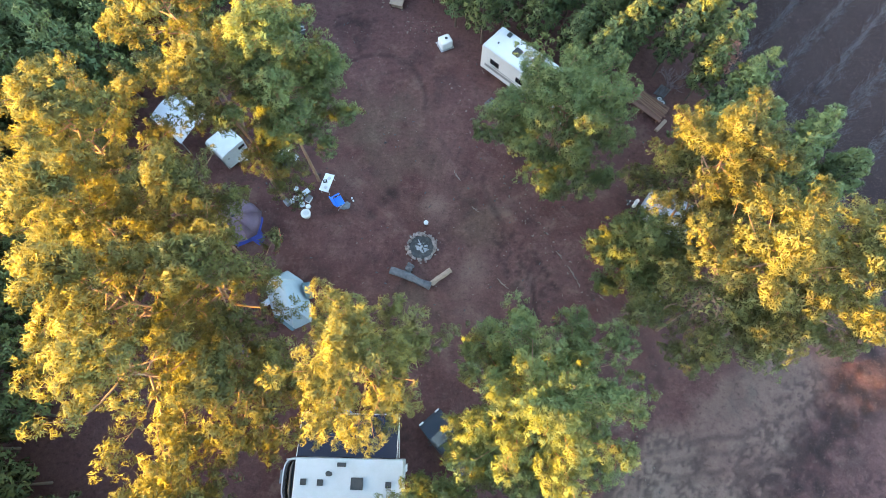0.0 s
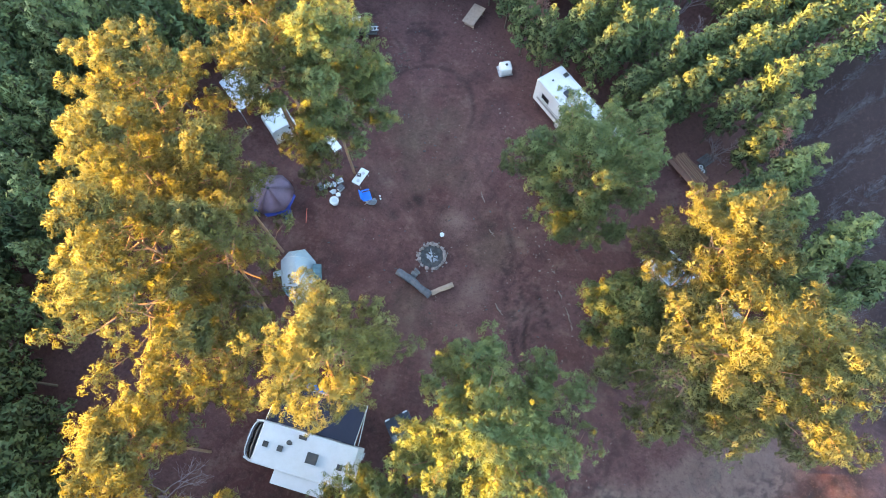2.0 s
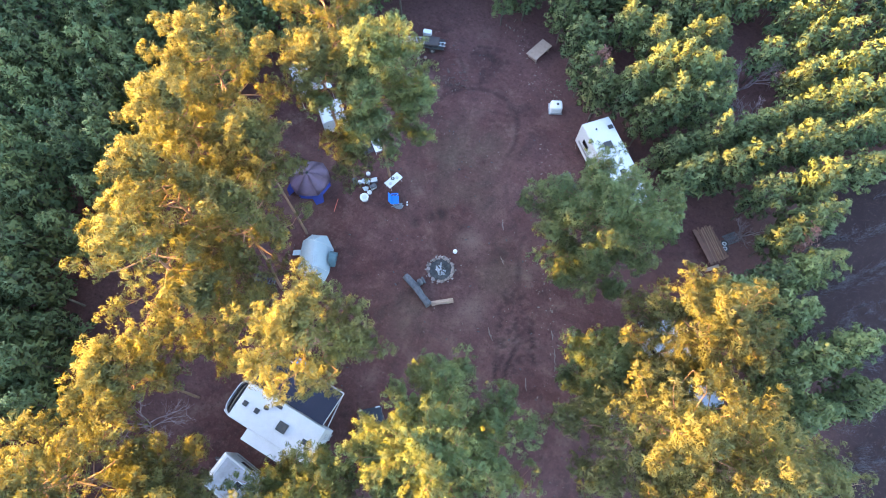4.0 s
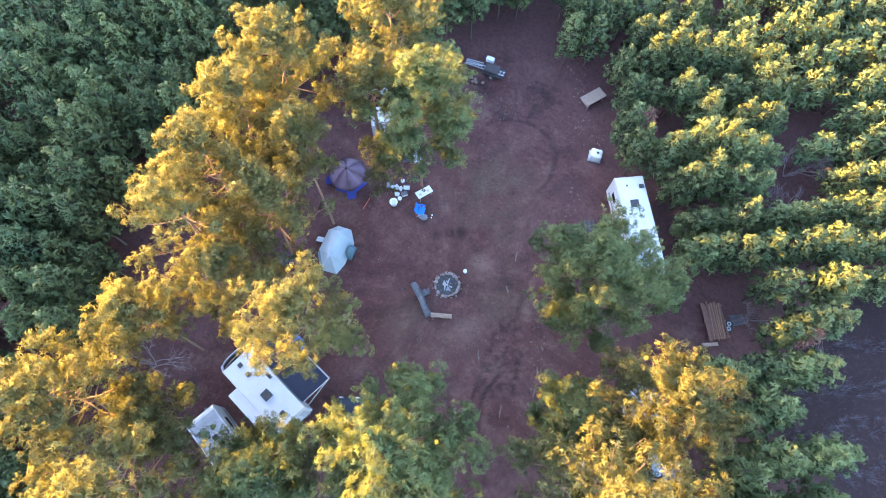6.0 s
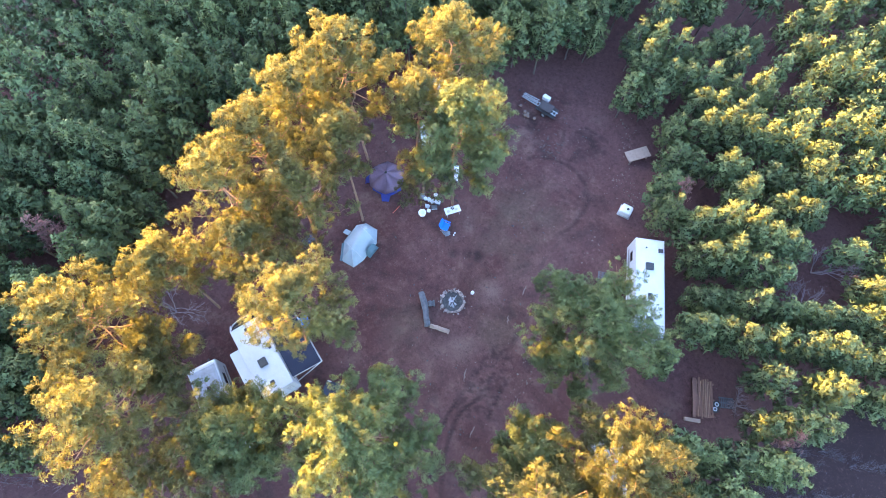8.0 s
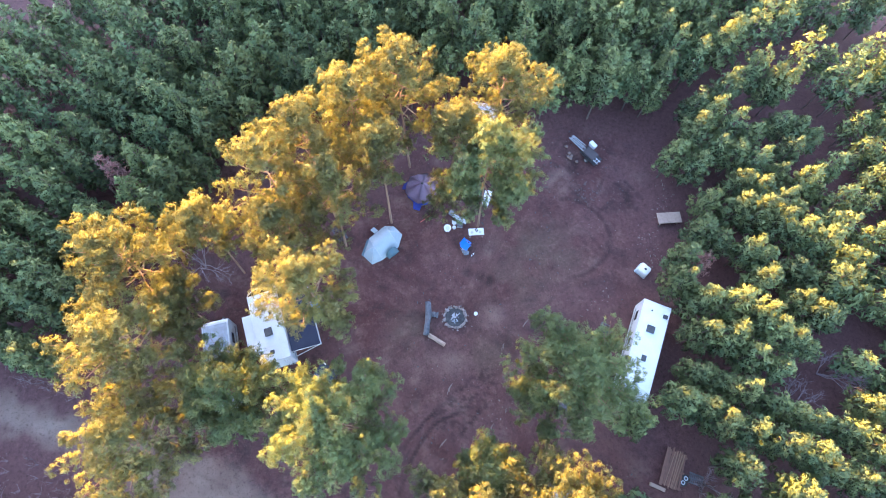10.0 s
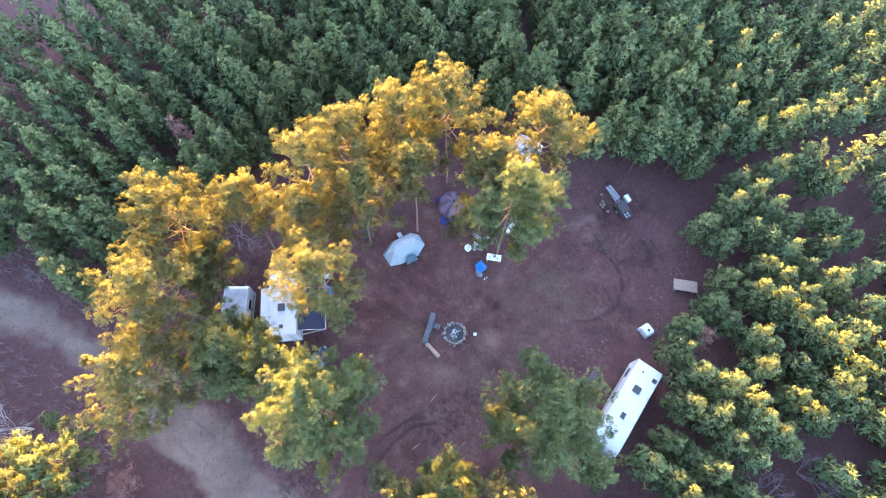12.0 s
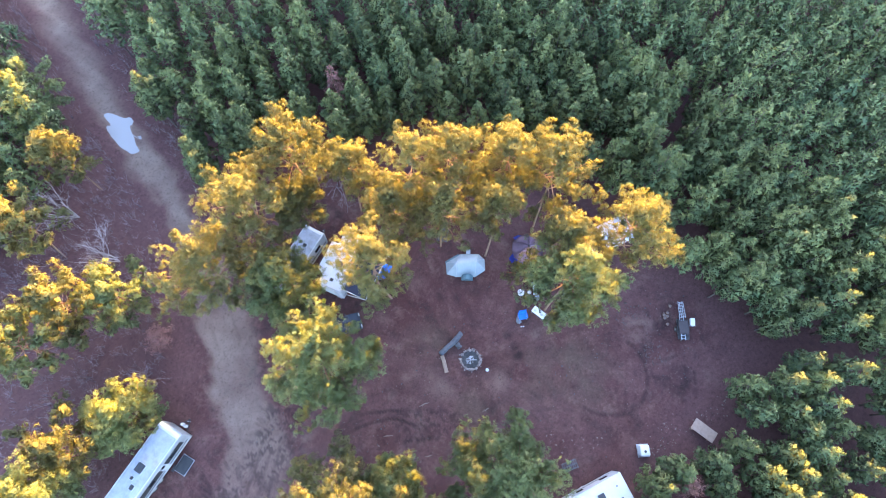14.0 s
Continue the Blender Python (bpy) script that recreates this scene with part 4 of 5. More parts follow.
    part("luggage_box", box(B(), -L / 2 - 0.38, 0.1, 0.85, 0.36, 0.75, 0.3, 0.04), STRIPE, t, "grey box on the front bumper")
    part("chassis", box(B(), 0, 0, 0.5, L * 0.94, W * 0.7, 0.16, 0.02), BLACK, t)
    # awning
    aw = B()
    x0, x1, y0, y1 = -2.65, 3.0, W / 2 + 0.06, W / 2 + 2.45
    nx, ny = 16, 8
    grid = []
    for k in range(2):
        rows = []
        for j in range(ny + 1):
            v = j / ny
            row = []
            for i in range(nx + 1):
                u = i / nx
                sag = -0.07 * math.sin(math.pi * u) * math.sin(math.pi * v)
                row.append(aw.verts.new((x0 + (x1 - x0) * u, y0 + (y1 - y0) * v, 2.82 - 0.42 * v + sag - 0.012 * k)))
            rows.append(row)
        grid.append(rows)
    for k in range(2):
        for j in range(ny):
            for i in range(nx):
                q = (grid[k][j][i], grid[k][j][i + 1], grid[k][j + 1][i + 1], grid[k][j + 1][i])
                aw.faces.new(q if k == 0 else q[::-1])
    awning = part("awning", aw, NAVY, t, "navy blue awning cloth", flat=False)
    part("awning_roller", rod(B(), (x0 - 0.05, y1, 2.38), (x1 + 0.05, y1, 2.38), 0.055, None, 10), STEEL, awning)
    for xx in (x0 - 0.03, x1 + 0.03):
        part("awning_arm", rod(rod(B(), (xx, y1, 2.38), (xx, W / 2 + 0.05, 1.0), 0.03, None, 6), (xx, y1, 2.36), (xx, W / 2 + 0.05, 2.82), 0.025, None, 6), PLASTIC, awning)
    return t


def ladder_bm(length, width, x, z0, lean_top, n=8):
    """An upright ladder on the back wall."""
    bm = B()
    for s in (-1, 1):
        rod(bm, (x, lean_top + s * width / 2, z0), (x, lean_top + s * width / 2, z0 + length), 0.02, None, 6)
    for i in range(n):
        z = z0 + length * (i + 0.5) / n
        rod(bm, (x, lean_top - width / 2, z), (x, lean_top + width / 2, z), 0.015, None, 6)
    return bm


fifth_wheel()
camper("caravan", 6.3, 15.3, -33.2 + 180, 8.7, 2.45, 3.1, "long white caravan with black roof vents beside the young pines", 0.75, 0.12,
       ((1.75, 0.08, 0.62, 0.66, 0.22), (3.30, -0.86, 0.36, 0.40, 0.12), (-0.90, 0.0, 0.55, 0.40, 0.10), (-2.85, 0.1, 0.45, 0.42, 0.10), (3.45, 0.35, 0.12, 0.12, 0.14)), True, -1)
camper("caravan", 0.9, -20.0, 3.0, 7.2, 2.2, 2.9, "old white caravan with a dirty roof under the pines", 0.3, 0.15,
       ((-1.5, 0.1, 0.4, 0.4, 0.1), (1.6, 0, 0.6, 0.6, 0.2)), True, -1, roof=GREYROOF, skin=SILVER)
camper("caravan", 18.4, 4.35, -26.0, 6.8, 2.2, 2.6, "pale blue-white caravan hidden under a golden pine", 0.3, 0.15,
       ((-1.6, 0.1, 0.4, 0.4, 0.1), (1.2, 0, 0.6, 0.6, 0.2)), True, -1, roof=GREYROOF, skin=GREYROOF)
camper("caravan", 24.2, -20.0, 1.0, 8.8, 2.4, 3.1, "long silver caravan with grey roof and dark side panels", 0.45, 0.12,
       ((-0.4, -0.1, 0.75, 0.68, 0.22), (0.6, -0.2, 0.28, 0.28, 0.1), (1.2, 0.3, 0.42, 0.36, 0.1), (3.0, 0, 0.4, 0.4, 0.1)), True, 1, roof=GREYROOF, skin=SILVER, dark_band=True)


def cargo_trailer():
    t = thing("cargo_trailer", -15.3, 4.9, 57.0, "small silver-white box trailer with a single axle", "trailer")
    L, W, T = 2.05, 1.95, 2.15
    bm = rounded_shell(L, W, 0.48, T - 0.02, 0.28, 0.06, 0.04)
    bmesh.ops.transform(bm, matrix=Matrix.Translation((-L / 2, 0, 0)), verts=bm.verts)
    part("body", bm, SILVER, t)
    part("roof", box(B(), 0.1, 0, T - 0.01, L - 0.42, W - 0.12, 0.035, 0.012), ROOF, t, "white roof with brown stains")
    for s in (-1, 1):
        part("roof_trim", box(B(), 0.1, s * (W / 2 - 0.03), T - 0.03, L - 0.4, 0.05, 0.05, 0.015), STEEL, t)
        part("corner_trim", box(B(), -L / 2 + 0.03, s * (W / 2 - 0.01), 1.15, 0.06, 0.05, 1.3, 0.015), STEEL, t)
        tw = part("wheel", rod(B(), (0.3, s * (W / 2 + 0.02), 0.33), (0.3, s * (W / 2 + 0.22), 0.33), 0.33, None, 18), RUBBER, t)
        part("rim", rod(B(), (0.3, s * (W / 2 + 0.01), 0.33), (0.3, s * (W / 2 + 0.235), 0.33), 0.19, None, 12), PLASTIC, tw)
        part("mudguard", box(B(), 0.3, s * (W / 2 + 0.13), 0.74, 0.95, 0.28, 0.05, 0.02), SILVER, t)
    part("window", box(B(), 0.62, -W / 2 - 0.005, 1.72, 0.55, 0.03, 0.26, 0.01), GLASS, t)
    part("marker_light", box(B(), -0.62, -W / 2 - 0.01, 1.55, 0.1, 0.03, 0.1, 0.01), BLACK, t)
    part("side_panel", box(B(), -L / 2 - 0.004, -W * 0.36, 1.05, 0.03, 0.28, 0.95, 0.01), BLACK, t)
    part("drawbar", rod(B(), (L / 2 - 0.1, 0, 0.45), (L / 2 + 1.0, 0, 0.42), 0.05, None, 6), BLACK, t)
    part("chassis", box(B(), 0, 0, 0.42, L * 0.95, W * 0.85, 0.1, 0.02), BLACK, t)
    return t


cargo_trailer()


def tarp_shelter():
    """White tarpaulin over a low frame, with a sagging, creased sheet."""
    t = thing("tarp_shelter", -19.1, 6.4, -31.0, "white tarpaulin shelter with a creased sagging roof", "shelter")
    bm = B()
    nx, ny, L, W = 18, 12, 3.5, 2.9
    tops = []
    for k in range(2):
        rows = []
        for j in range(ny + 1):
            v = j / ny * 2 - 1
            row = []
            for i in range(nx + 1):
                u = i / nx * 2 - 1
                z = 2.3 - 0.35 * abs(v) ** 1.3 - 0.1 * math.cos(u * 3.1) * (1 - abs(v)) + 0.07 * noise.noise(Vector((u * 3, v * 3, 0)))
                row.append(bm.verts.new((u * L / 2, v * W / 2, z - 0.01 * k)))
            rows.append(row)
        tops.append(rows)
    for k in range(2):
        for j in range(ny):
            for i in range(nx):
                q = (tops[k][j][i], tops[k][j][i + 1], tops[k][j + 1][i + 1], tops[k][j + 1][i])
                bm.faces.new(q if k == 0 else q[::-1])
    part("tarp", bm, TARP, t, flat=False)
    for sx in (-1, 1):
        for sy in (-1, 1):
            part("post", rod(B(), (sx * 1.65, sy * 1.36, -0.05), (sx * 1.65, sy * 1.36, 1.95), 0.03, None, 6), STEEL, t)
    for sy in (-1, 1):
        part("rail", rod(B(), (-1.65, sy * 1.36, 1.93), (1.65, sy * 1.36, 1.93), 0.025, None, 6), STEEL, t)
    return t


tarp_shelter()


def car():
    t = thing("parked_car", 4.1, -12.85, -41.0, "dark blue-grey car parked under a pine", "car")
    L, W = 4.2, 1.75
    bm = B()
    prof = [(-2.1, 0.45), (-2.12, 0.75), (-1.95, 0.92), (-1.0, 1.0), (-0.35, 1.48), (0.95, 1.5), (1.75, 1.05), (2.08, 0.98), (2.1, 0.45)]
    a = [bm.verts.new((x, -W / 2 + (0.14 if z > 1.2 else 0.03), z)) for x, z in prof]
    b = [bm.verts.new((x, W / 2 - (0.14 if z > 1.2 else 0.03), z)) for x, z in prof]
    bm.faces.new(a[::-1])
    bm.faces.new(b)
    for i in range(len(prof)):
        j = (i + 1) % len(prof)
        bm.faces.new((a[i], a[j], b[j], b[i]))
    bmesh.ops.recalc_face_normals(bm, faces=bm.faces)
    bmesh.ops.bevel(bm, geom=list(bm.edges), offset=0.05, segments=2, affect="EDGES")
    body = part("body", bm, CARPAINT, t)
    part("windscreen", box(B(), -0.67, 0, 1.26, 0.80, W - 0.34, 0.03, 0.01, Matrix.Rotation(-math.atan2(0.48, 0.65), 4, "Y")), GLASS, t)
    part("rear_window", box(B(), 1.36, 0, 1.30, 0.85, W - 0.36, 0.03, 0.01, Matrix.Rotation(math.atan2(0.45, 0.8), 4, "Y")), GLASS, t)
    for s in (-1, 1):
        part("side_window", box(B(), 0.3, s * (W / 2 - 0.075), 1.24, 1.5, 0.03, 0.3, 0.01), GLASS, t)
        part("headlight", box(B(), -2.08, s * 0.62, 0.78, 0.1, 0.32, 0.14, 0.03), PLASTIC, t)
        part("mirror", box(B(), -0.75, s * (W / 2 + 0.08), 1.05, 0.1, 0.16, 0.12, 0.03), CARPAINT, t)
        for ax in (-1.3, 1.3):
            wheel(t, ax, s * (W / 2 - 0.1), 0.32, 0.2)
    for s in (-1, 1):
        part("roof_rail", rod(B(), (-0.3, s * 0.6, 1.55), (0.95, s * 0.6, 1.56), 0.02, None, 6), BLACK, t)
    return t


car()


# ---- tents ----
def dome_tent():
    t = thing("dome_tent", -8.2, -5.4, 0.0, "pale grey-blue faceted dome tent with a dark teal door flap", "tent")
    foot = [(0.85, -2.0), (-0.85, -1.15), (-1.85, 0.5), (-1.65, 1.35), (-0.65, 2.0), (0.55, 1.45), (1.55, -0.2), (1.85, -1.25)]
    ridge = [(0.75, -0.75), (-0.5, 0.85)]
    H = 1.5

    def shell(scale, lift, k, m):
        """One facet of the canopy between two seams, bulging slightly."""
        bm = B()
        (ax, ay), (bx, by) = foot[k], foot[(k + 1) % 8]
        ra = min(ridge, key=lambda p: math.hypot(p[0] - ax, p[1] - ay))
        rb = min(ridge, key=lambda p: math.hypot(p[0] - bx, p[1] - by))
        cols = []
        for i in range(5):
            u = i / 4
            fx, fy = ax + (bx - ax) * u, ay + (by - ay) * u
            tx, ty = ra[0] + (rb[0] - ra[0]) * u, ra[1] + (rb[1] - ra[1]) * u
            col = []
            for j in range(m + 1):
                v = j / m
                z = H * (1 - (1 - v) ** 1.9) - 0.03 * math.sin(math.pi * u) * math.sin(math.pi * v)
                col.append(bm.verts.new(((fx + (tx - fx) * v) * scale, (fy + (ty - fy) * v) * scale, z + lift)))
            cols.append(col)
        for i in range(4):
            for j in range(m):
                bm.faces.new((cols[i][j], cols[i + 1][j], cols[i + 1][j + 1], cols[i][j + 1]))
        bmesh.ops.remove_doubles(bm, verts=bm.verts, dist=0.001)
        return bm

    for k in range(8):
        bm = shell(1.0, 0.0, k, 8)
        bmesh.ops.solidify(bm, geom=list(bm.faces), thickness=0.012)
        part("canopy_panel", bm, TENTC, t)
        pole = B()
        ax, ay = foot[k]
        ra = min(ridge, key=lambda p: math.hypot(p[0] - ax, p[1] - ay))
        prev = None
        for j in range(9):
            v = j / 8
            p = Vector((ax + (ra[0] - ax) * v, ay + (ra[1] - ay) * v, H * (1 - (1 - v) ** 1.9) + 0.015))
            if prev:
                rod(pole, prev, p, 0.014, None, 5)
            prev = p
        part("pole", pole, STEEL, t)
    flap = B()
    arch = []
    for i in range(9):
        a = math.pi * i / 8
        q = 0.62 * math.cos(a)
        arch.append((0.95 - q * 0.50, 0.72 + q * 0.86, 0.06 + 0.95 * math.sin(a)))
    base_pts = [(x + 0.38, y + 0.22, max(0.03, z - 0.45)) for x, y, z in arch]
    va = [flap.verts.new(p) for p in arch]
    vb = [flap.verts.new(p) for p in base_pts]
    for i in range(8):
        flap.faces.new((va[i], va[i + 1], vb[i + 1], vb[i]))
    flap.faces.new(va)
    flap.faces.new(vb[::-1])
    bmesh.ops.recalc_face_normals(flap, faces=flap.faces)
    part("door_flap", flap, TENTD, t, "dark teal arched door flap")
    part("end_skirt", box(B(), 0.1, -1.62, 0.12, 1.7, 0.25, 0.22, 0.06, Matrix.Rotation(radians(-27), 4, "Z")), TENTD, t, "dark teal skirt")
    part("guy_flap", box(B(), -1.45, -0.55, 0.3, 0.75, 0.45, 0.05, 0.02, Matrix.Rotation(radians(30), 4, "Z") @ Matrix.Rotation(radians(-25), 4, "Y")), TENTC, t)
    part("groundsheet", box(B(), 0, 0, 0.02, 2.2, 2.2, 0.03, 0.01, Matrix.Rotation(radians(30), 4, "Z")), TENTD, t)
    return t


dome_tent()


def octagon_tent():
    t = thing("hexagonal_tent", -12.95, -0.65, -26.0, "mauve-grey six-sided tent with royal blue walls", "tent")
    H, R = 2.0, 1.72
    n = 6
    for k in range(n):
        a0, a1 = 2 * math.pi * k / n, 2 * math.pi * (k + 1) / n
        bm = B()
        steps = 6
        cols = []
        for a in (a0, (a0 + a1) / 2, a1):
            col = []
            for j in range(steps + 1):
                f = j / steps
                rr = R * (1 - f) * (0.93 if a not in (a0, a1) else 1.0) + 0.02
                col.append(bm.verts.new((math.cos(a) * rr, math.sin(a) * rr, 0.95 + (H - 0.95) * (1 - (1 - f) ** 1.5) - (0.05 * math.sin(math.pi * f) if a not in (a0, a1) else 0))))
            cols.append(col)
        for c in range(2):
            for j in range(steps):
                bm.faces.new((cols[c][j], cols[c + 1][j], cols[c + 1][j + 1], cols[c][j + 1]))
        bmesh.ops.solidify(bm, geom=list(bm.faces), thickness=0.01)
        part("roof_panel", bm, MAUVE, t, flat=False)
        part("rib", rod(B(), (math.cos(a0) * R, math.sin(a0) * R, 0.96), (0, 0, H + 0.02), 0.013, 0.010, 5), BLACK, t)
        w = B()
        am = (a0 + a1) / 2
        box(w, math.cos(am) * R * 0.74, math.sin(am) * R * 0.74, 0.49, 2 * R * math.sin(math.pi / n) * 0.86, 0.03, 0.98, 0.0, Matrix.Rotation(am + math.pi / 2, 4, "Z") @ Matrix.Rotation(radians(-10), 4, "X"))
        part("wall_panel", w, ROYAL, t)
    for k in (0, 3.0, 4.5):
        a0, a1 = 2 * math.pi * (k - 0.3) / n, 2 * math.pi * (k + 0.3) / n
        f = B()
        top = [f.verts.new((math.cos(a) * R * 0.93, math.sin(a) * R * 0.93, 0.85)) for a in (a0, a1)]
        low = [f.verts.new((math.cos(a) * R * 1.2, math.sin(a) * R * 1.22, 0.12)) for a in (a0 + 0.12, a1 - 0.2)]
        f.faces.new((top[0], top[1], low[1], low[0]))
        bmesh.ops.solidify(f, geom=list(f.faces), thickness=0.02)
        part("wall_flap", f, ROYAL, t, "loose royal blue wall flap")
    part("peak_cap", rod(B(), (0, 0, H - 0.06), (0, 0, H + 0.05), 0.16, 0.04, 8), BLACK, t)
    return t


octagon_tent()


# ---- fire place ----
def fire_ring():
    t = thing("fire_ring", 0, 0, 0, "round stone fire ring with grey ash", "fire pit")
    g = random.Random(4)
    for ring, count, size, z in ((0.97, 27, 0.120, 0.09), (1.03, 17, 0.085, 0.21), (1.17, 12, 0.060, 0.04)):
        for i in range(count):
            a = 2 * math.pi * (i + g.uniform(-0.28, 0.28)) / count
            rr = ring + g.uniform(-0.05, 0.05)
            turn = Matrix.Rotation(a + math.pi / 2 + g.uniform(-0.3, 0.3), 4, "Z") @ Matrix.Rotation(g.uniform(-0.25, 0.25), 4, "X") @ Matrix.Rotation(g.uniform(-0.25, 0.25), 4, "Y")
            k = size * g.uniform(0.8, 1.2)
            bm = box(B(), 0, 0, 0, k * g.uniform(1.6, 2.5), k * g.uniform(1.3, 2.0), k * g.uniform(1.2, 1.8), k * 0.35, None, 1)
            for v in bm.verts:
                v.co *= 1 + 0.45 * noise.noise(v.co * 6 + Vector((i, ring * 9, 0)))
            bmesh.ops.transform(bm, matrix=Matrix.Translation((math.cos(a) * rr, math.sin(a) * rr, z)) @ turn, verts=bm.verts)
            part("stone", bm, STONE, t)
    part("ash_bed", rod(B(), (0, 0, -0.06), (0, 0, 0.05), 0.93, 0.88, 28), CHAR, t, "dark ash bed")
    part("ash_heap", ball(B(), (0.05, 0.0, 0.04), 0.42, 3, (1.1, 0.9, 0.28), 0.6, 7), ASH, t, "pale grey ash")
    for i in range(7):
        a = g.uniform(0, 6.28)
        part("charred_log", rod(B(), (math.cos(a) * 0.1, math.sin(a) * 0.1, 0.14), (math.cos(a) * 0.62, math.sin(a) * 0.62, 0.08), 0.06, 0.04, 7), CHAR if i else ASH, t)
    return t


fire_ring()


def log_thing(name, x, y, turn, length, r, material, label, bend=0.0, seed=0):
    t = thing(name, x, y, turn, label, "log")
    g = random.Random(seed)
    bm = B()
    n, k = 12, 10
    rings = []
    for i in range(n + 1):
        f = i / n - 0.5
        cy = bend * (f * f * 4 - 1)
        ring = []
        for j in range(k):
            a = 2 * math.pi * j / k
            rr = r * (1 + 0.6 * noise.noise(Vector((f * 4, math.cos(a) * 1.2, math.sin(a) * 1.2 + seed))) + 0.12 * f)
            ring.append(bm.verts.new((f * length, cy + math.cos(a) * rr, r * 0.85 + math.sin(a) * rr)))
        rings.append(ring)
    for i in range(n):
        for j in range(k):
            bm.faces.new((rings[i][j], rings[i][(j + 1) % k], rings[i + 1][(j + 1) % k], rings[i + 1][j]))
    trunk = part("trunk", bm, material, t)
    for ring, s in ((rings[0], -1), (rings[-1], 1)):
        e = B()
        rod(e, (s * (length / 2 - 0.02), 0, r * 0.85), (s * (length / 2 + 0.004), 0, r * 0.85), r * 0.86, None, 12)
        part("cut_end", e, TANWOOD if material is TANWOOD else GREYLOG, t)
    return t


log_thing("log", -0.35, -2.52, -14.5, 3.05, 0.25, GREYLOG, "thick knotty weathered grey log lying beside the fire ring", -0.07, 2)
log_thing("log", 1.74, -2.03, 46.0, 1.70, 0.18, TANWOOD, "short pale split log near the fire ring", 0.0, 5)
log_thing("log", -0.55, -1.75, 70.0, 0.55, 0.24, GREYLOG, "stubby dark log stump beside the grey log", 0.0, 8)


# ---- camp furniture ----
def folding_table(x, y, turn, l, w, label, h=0.72):
    t = thing("folding_table", x, y, turn, label, "table", "white tables")
    part("tabletop", box(B(), 0, 0, h - 0.02, l, w, 0.045, 0.02), PLASTIC, t)
    for sx in (-1, 1):
        for sy in (-1, 1):
            part("leg", rod(B(), (sx * (l / 2 - 0.2), sy * (w / 2 - 0.08), h - 0.04), (sx * (l / 2 - 0.12), sy * (w / 2 - 0.05), -0.02), 0.014, None, 6), STEEL, t)
        part("crossbar", rod(B(), (sx * (l / 2 - 0.16), -w / 2 + 0.07, h * 0.4), (sx * (l / 2 - 0.16), w / 2 - 0.07, h * 0.4), 0.01, None, 6), STEEL, t)
    return t


folding_table(-7.68, 3.60, 83.0, 1.45, 0.70, "white plastic folding table on the bare earth")
folding_table(-11.05, 5.42, -29.0, 1.6, 0.72, "white plastic folding table beside a slatted pallet")


def pallet(x, y, turn, l, w, material, label, n=7):
    t = thing("pallet", x, y, turn, label, "pallet", "pallets")
    for s in (-1, 0, 1):
        part("bearer", box(B(), 0, s * (w / 2 - 0.06), 0.07, l, 0.09, 0.10, 0.01), material, t)
    for i in range(n):
        part("slat", box(B(), -l / 2 + 0.06 + (l - 0.12) * i / (n - 1), 0, 0.135, 0.09, w, 0.022, 0.004), material, t)
    return t


pallet(-11.75, 4.85, -29.0, 1.35, 0.9, GREYLOG, "weathered grey wooden pallet beside the table", 9)
pallet(3.65, 13.15, -38.0, 1.5, 0.85, GREYLOG, "weathered grey pallet used as a doorstep", 8)
pallet(16.25, -0.55, -42.0, 2.2, 1.0, SILVER, "pale slatted rack half hidden under a pine", 12)
pallet(17.25, 17.2, 58.0, 1.2, 0.9, GREYLOG, "weathered grey pallet behind the planks", 8)

pallet(-9.94, -9.22, 20.0, 1.6, 1.0, GREYLOG, "weathered grey pallet on the litter behind the dome tent", 8)


def bucket():
    t = thing("bucket", -8.66, 1.0, 0, "white plastic tub with a pale lid", "bucket")
    part("body", rod(B(), (0, 0, 0.0), (0, 0, 0.42), 0.27, 0.33, 20), PLASTIC, t)
    part("rim", rod(B(), (0, 0, 0.39), (0, 0, 0.44), 0.355, 0.355, 20), PLASTIC, t)
    part("lid", rod(B(), (0.03, 0.02, 0.44), (0.03, 0.02, 0.465), 0.2, 0.19, 16), SILVER, t, "greyish lid")
    return t


bucket()


def camp_chair(x, y, turn, label):
    t = thing("camp_chair", x, y, turn, label, "chair", "camp chairs")
    part("seat", box(B(), 0, 0, 0.42, 0.55, 0.52, 0.04, 0.015), BLUE, t)
    part("backrest", box(B(), -0.30, 0, 0.72, 0.05, 0.56, 0.58, 0.02, Matrix.Rotation(radians(-14), 4, "Y")), BLUE, t)
    for s in (-1, 1):
        part("armrest", box(B(), 0.0, s * 0.31, 0.62, 0.5, 0.07, 0.03, 0.01), BLUE, t)
        for a, b in ((0.27, -0.25), (-0.27, 0.25)):
            part("leg", rod(B(), (a, s * 0.29, 0.6), (b, s * 0.29, -0.02), 0.012, None, 6), STEEL, t)
    return t


wide = camp_chair(-6.55, 2.35, 40.0, "wide bright blue folding camp chair with grey frame")
wide.scale = (1.25, 1.4, 1.1)
for i, (x, y) in enumerate(((-5.75, 2.95), (-5.6, 2.75))):
    cup = thing("cup", x, y, 0, "small white cup on the ground beside the chair", "cup", "cups by the chair")
    part("body", rod(B(), (0, 0, 0), (0, 0, 0.12), 0.05, 0.06, 10), PLASTIC, cup)
    part("rim", rod(B(), (0, 0, 0.115), (0, 0, 0.125), 0.066, 0.066, 10), PLASTIC, cup)


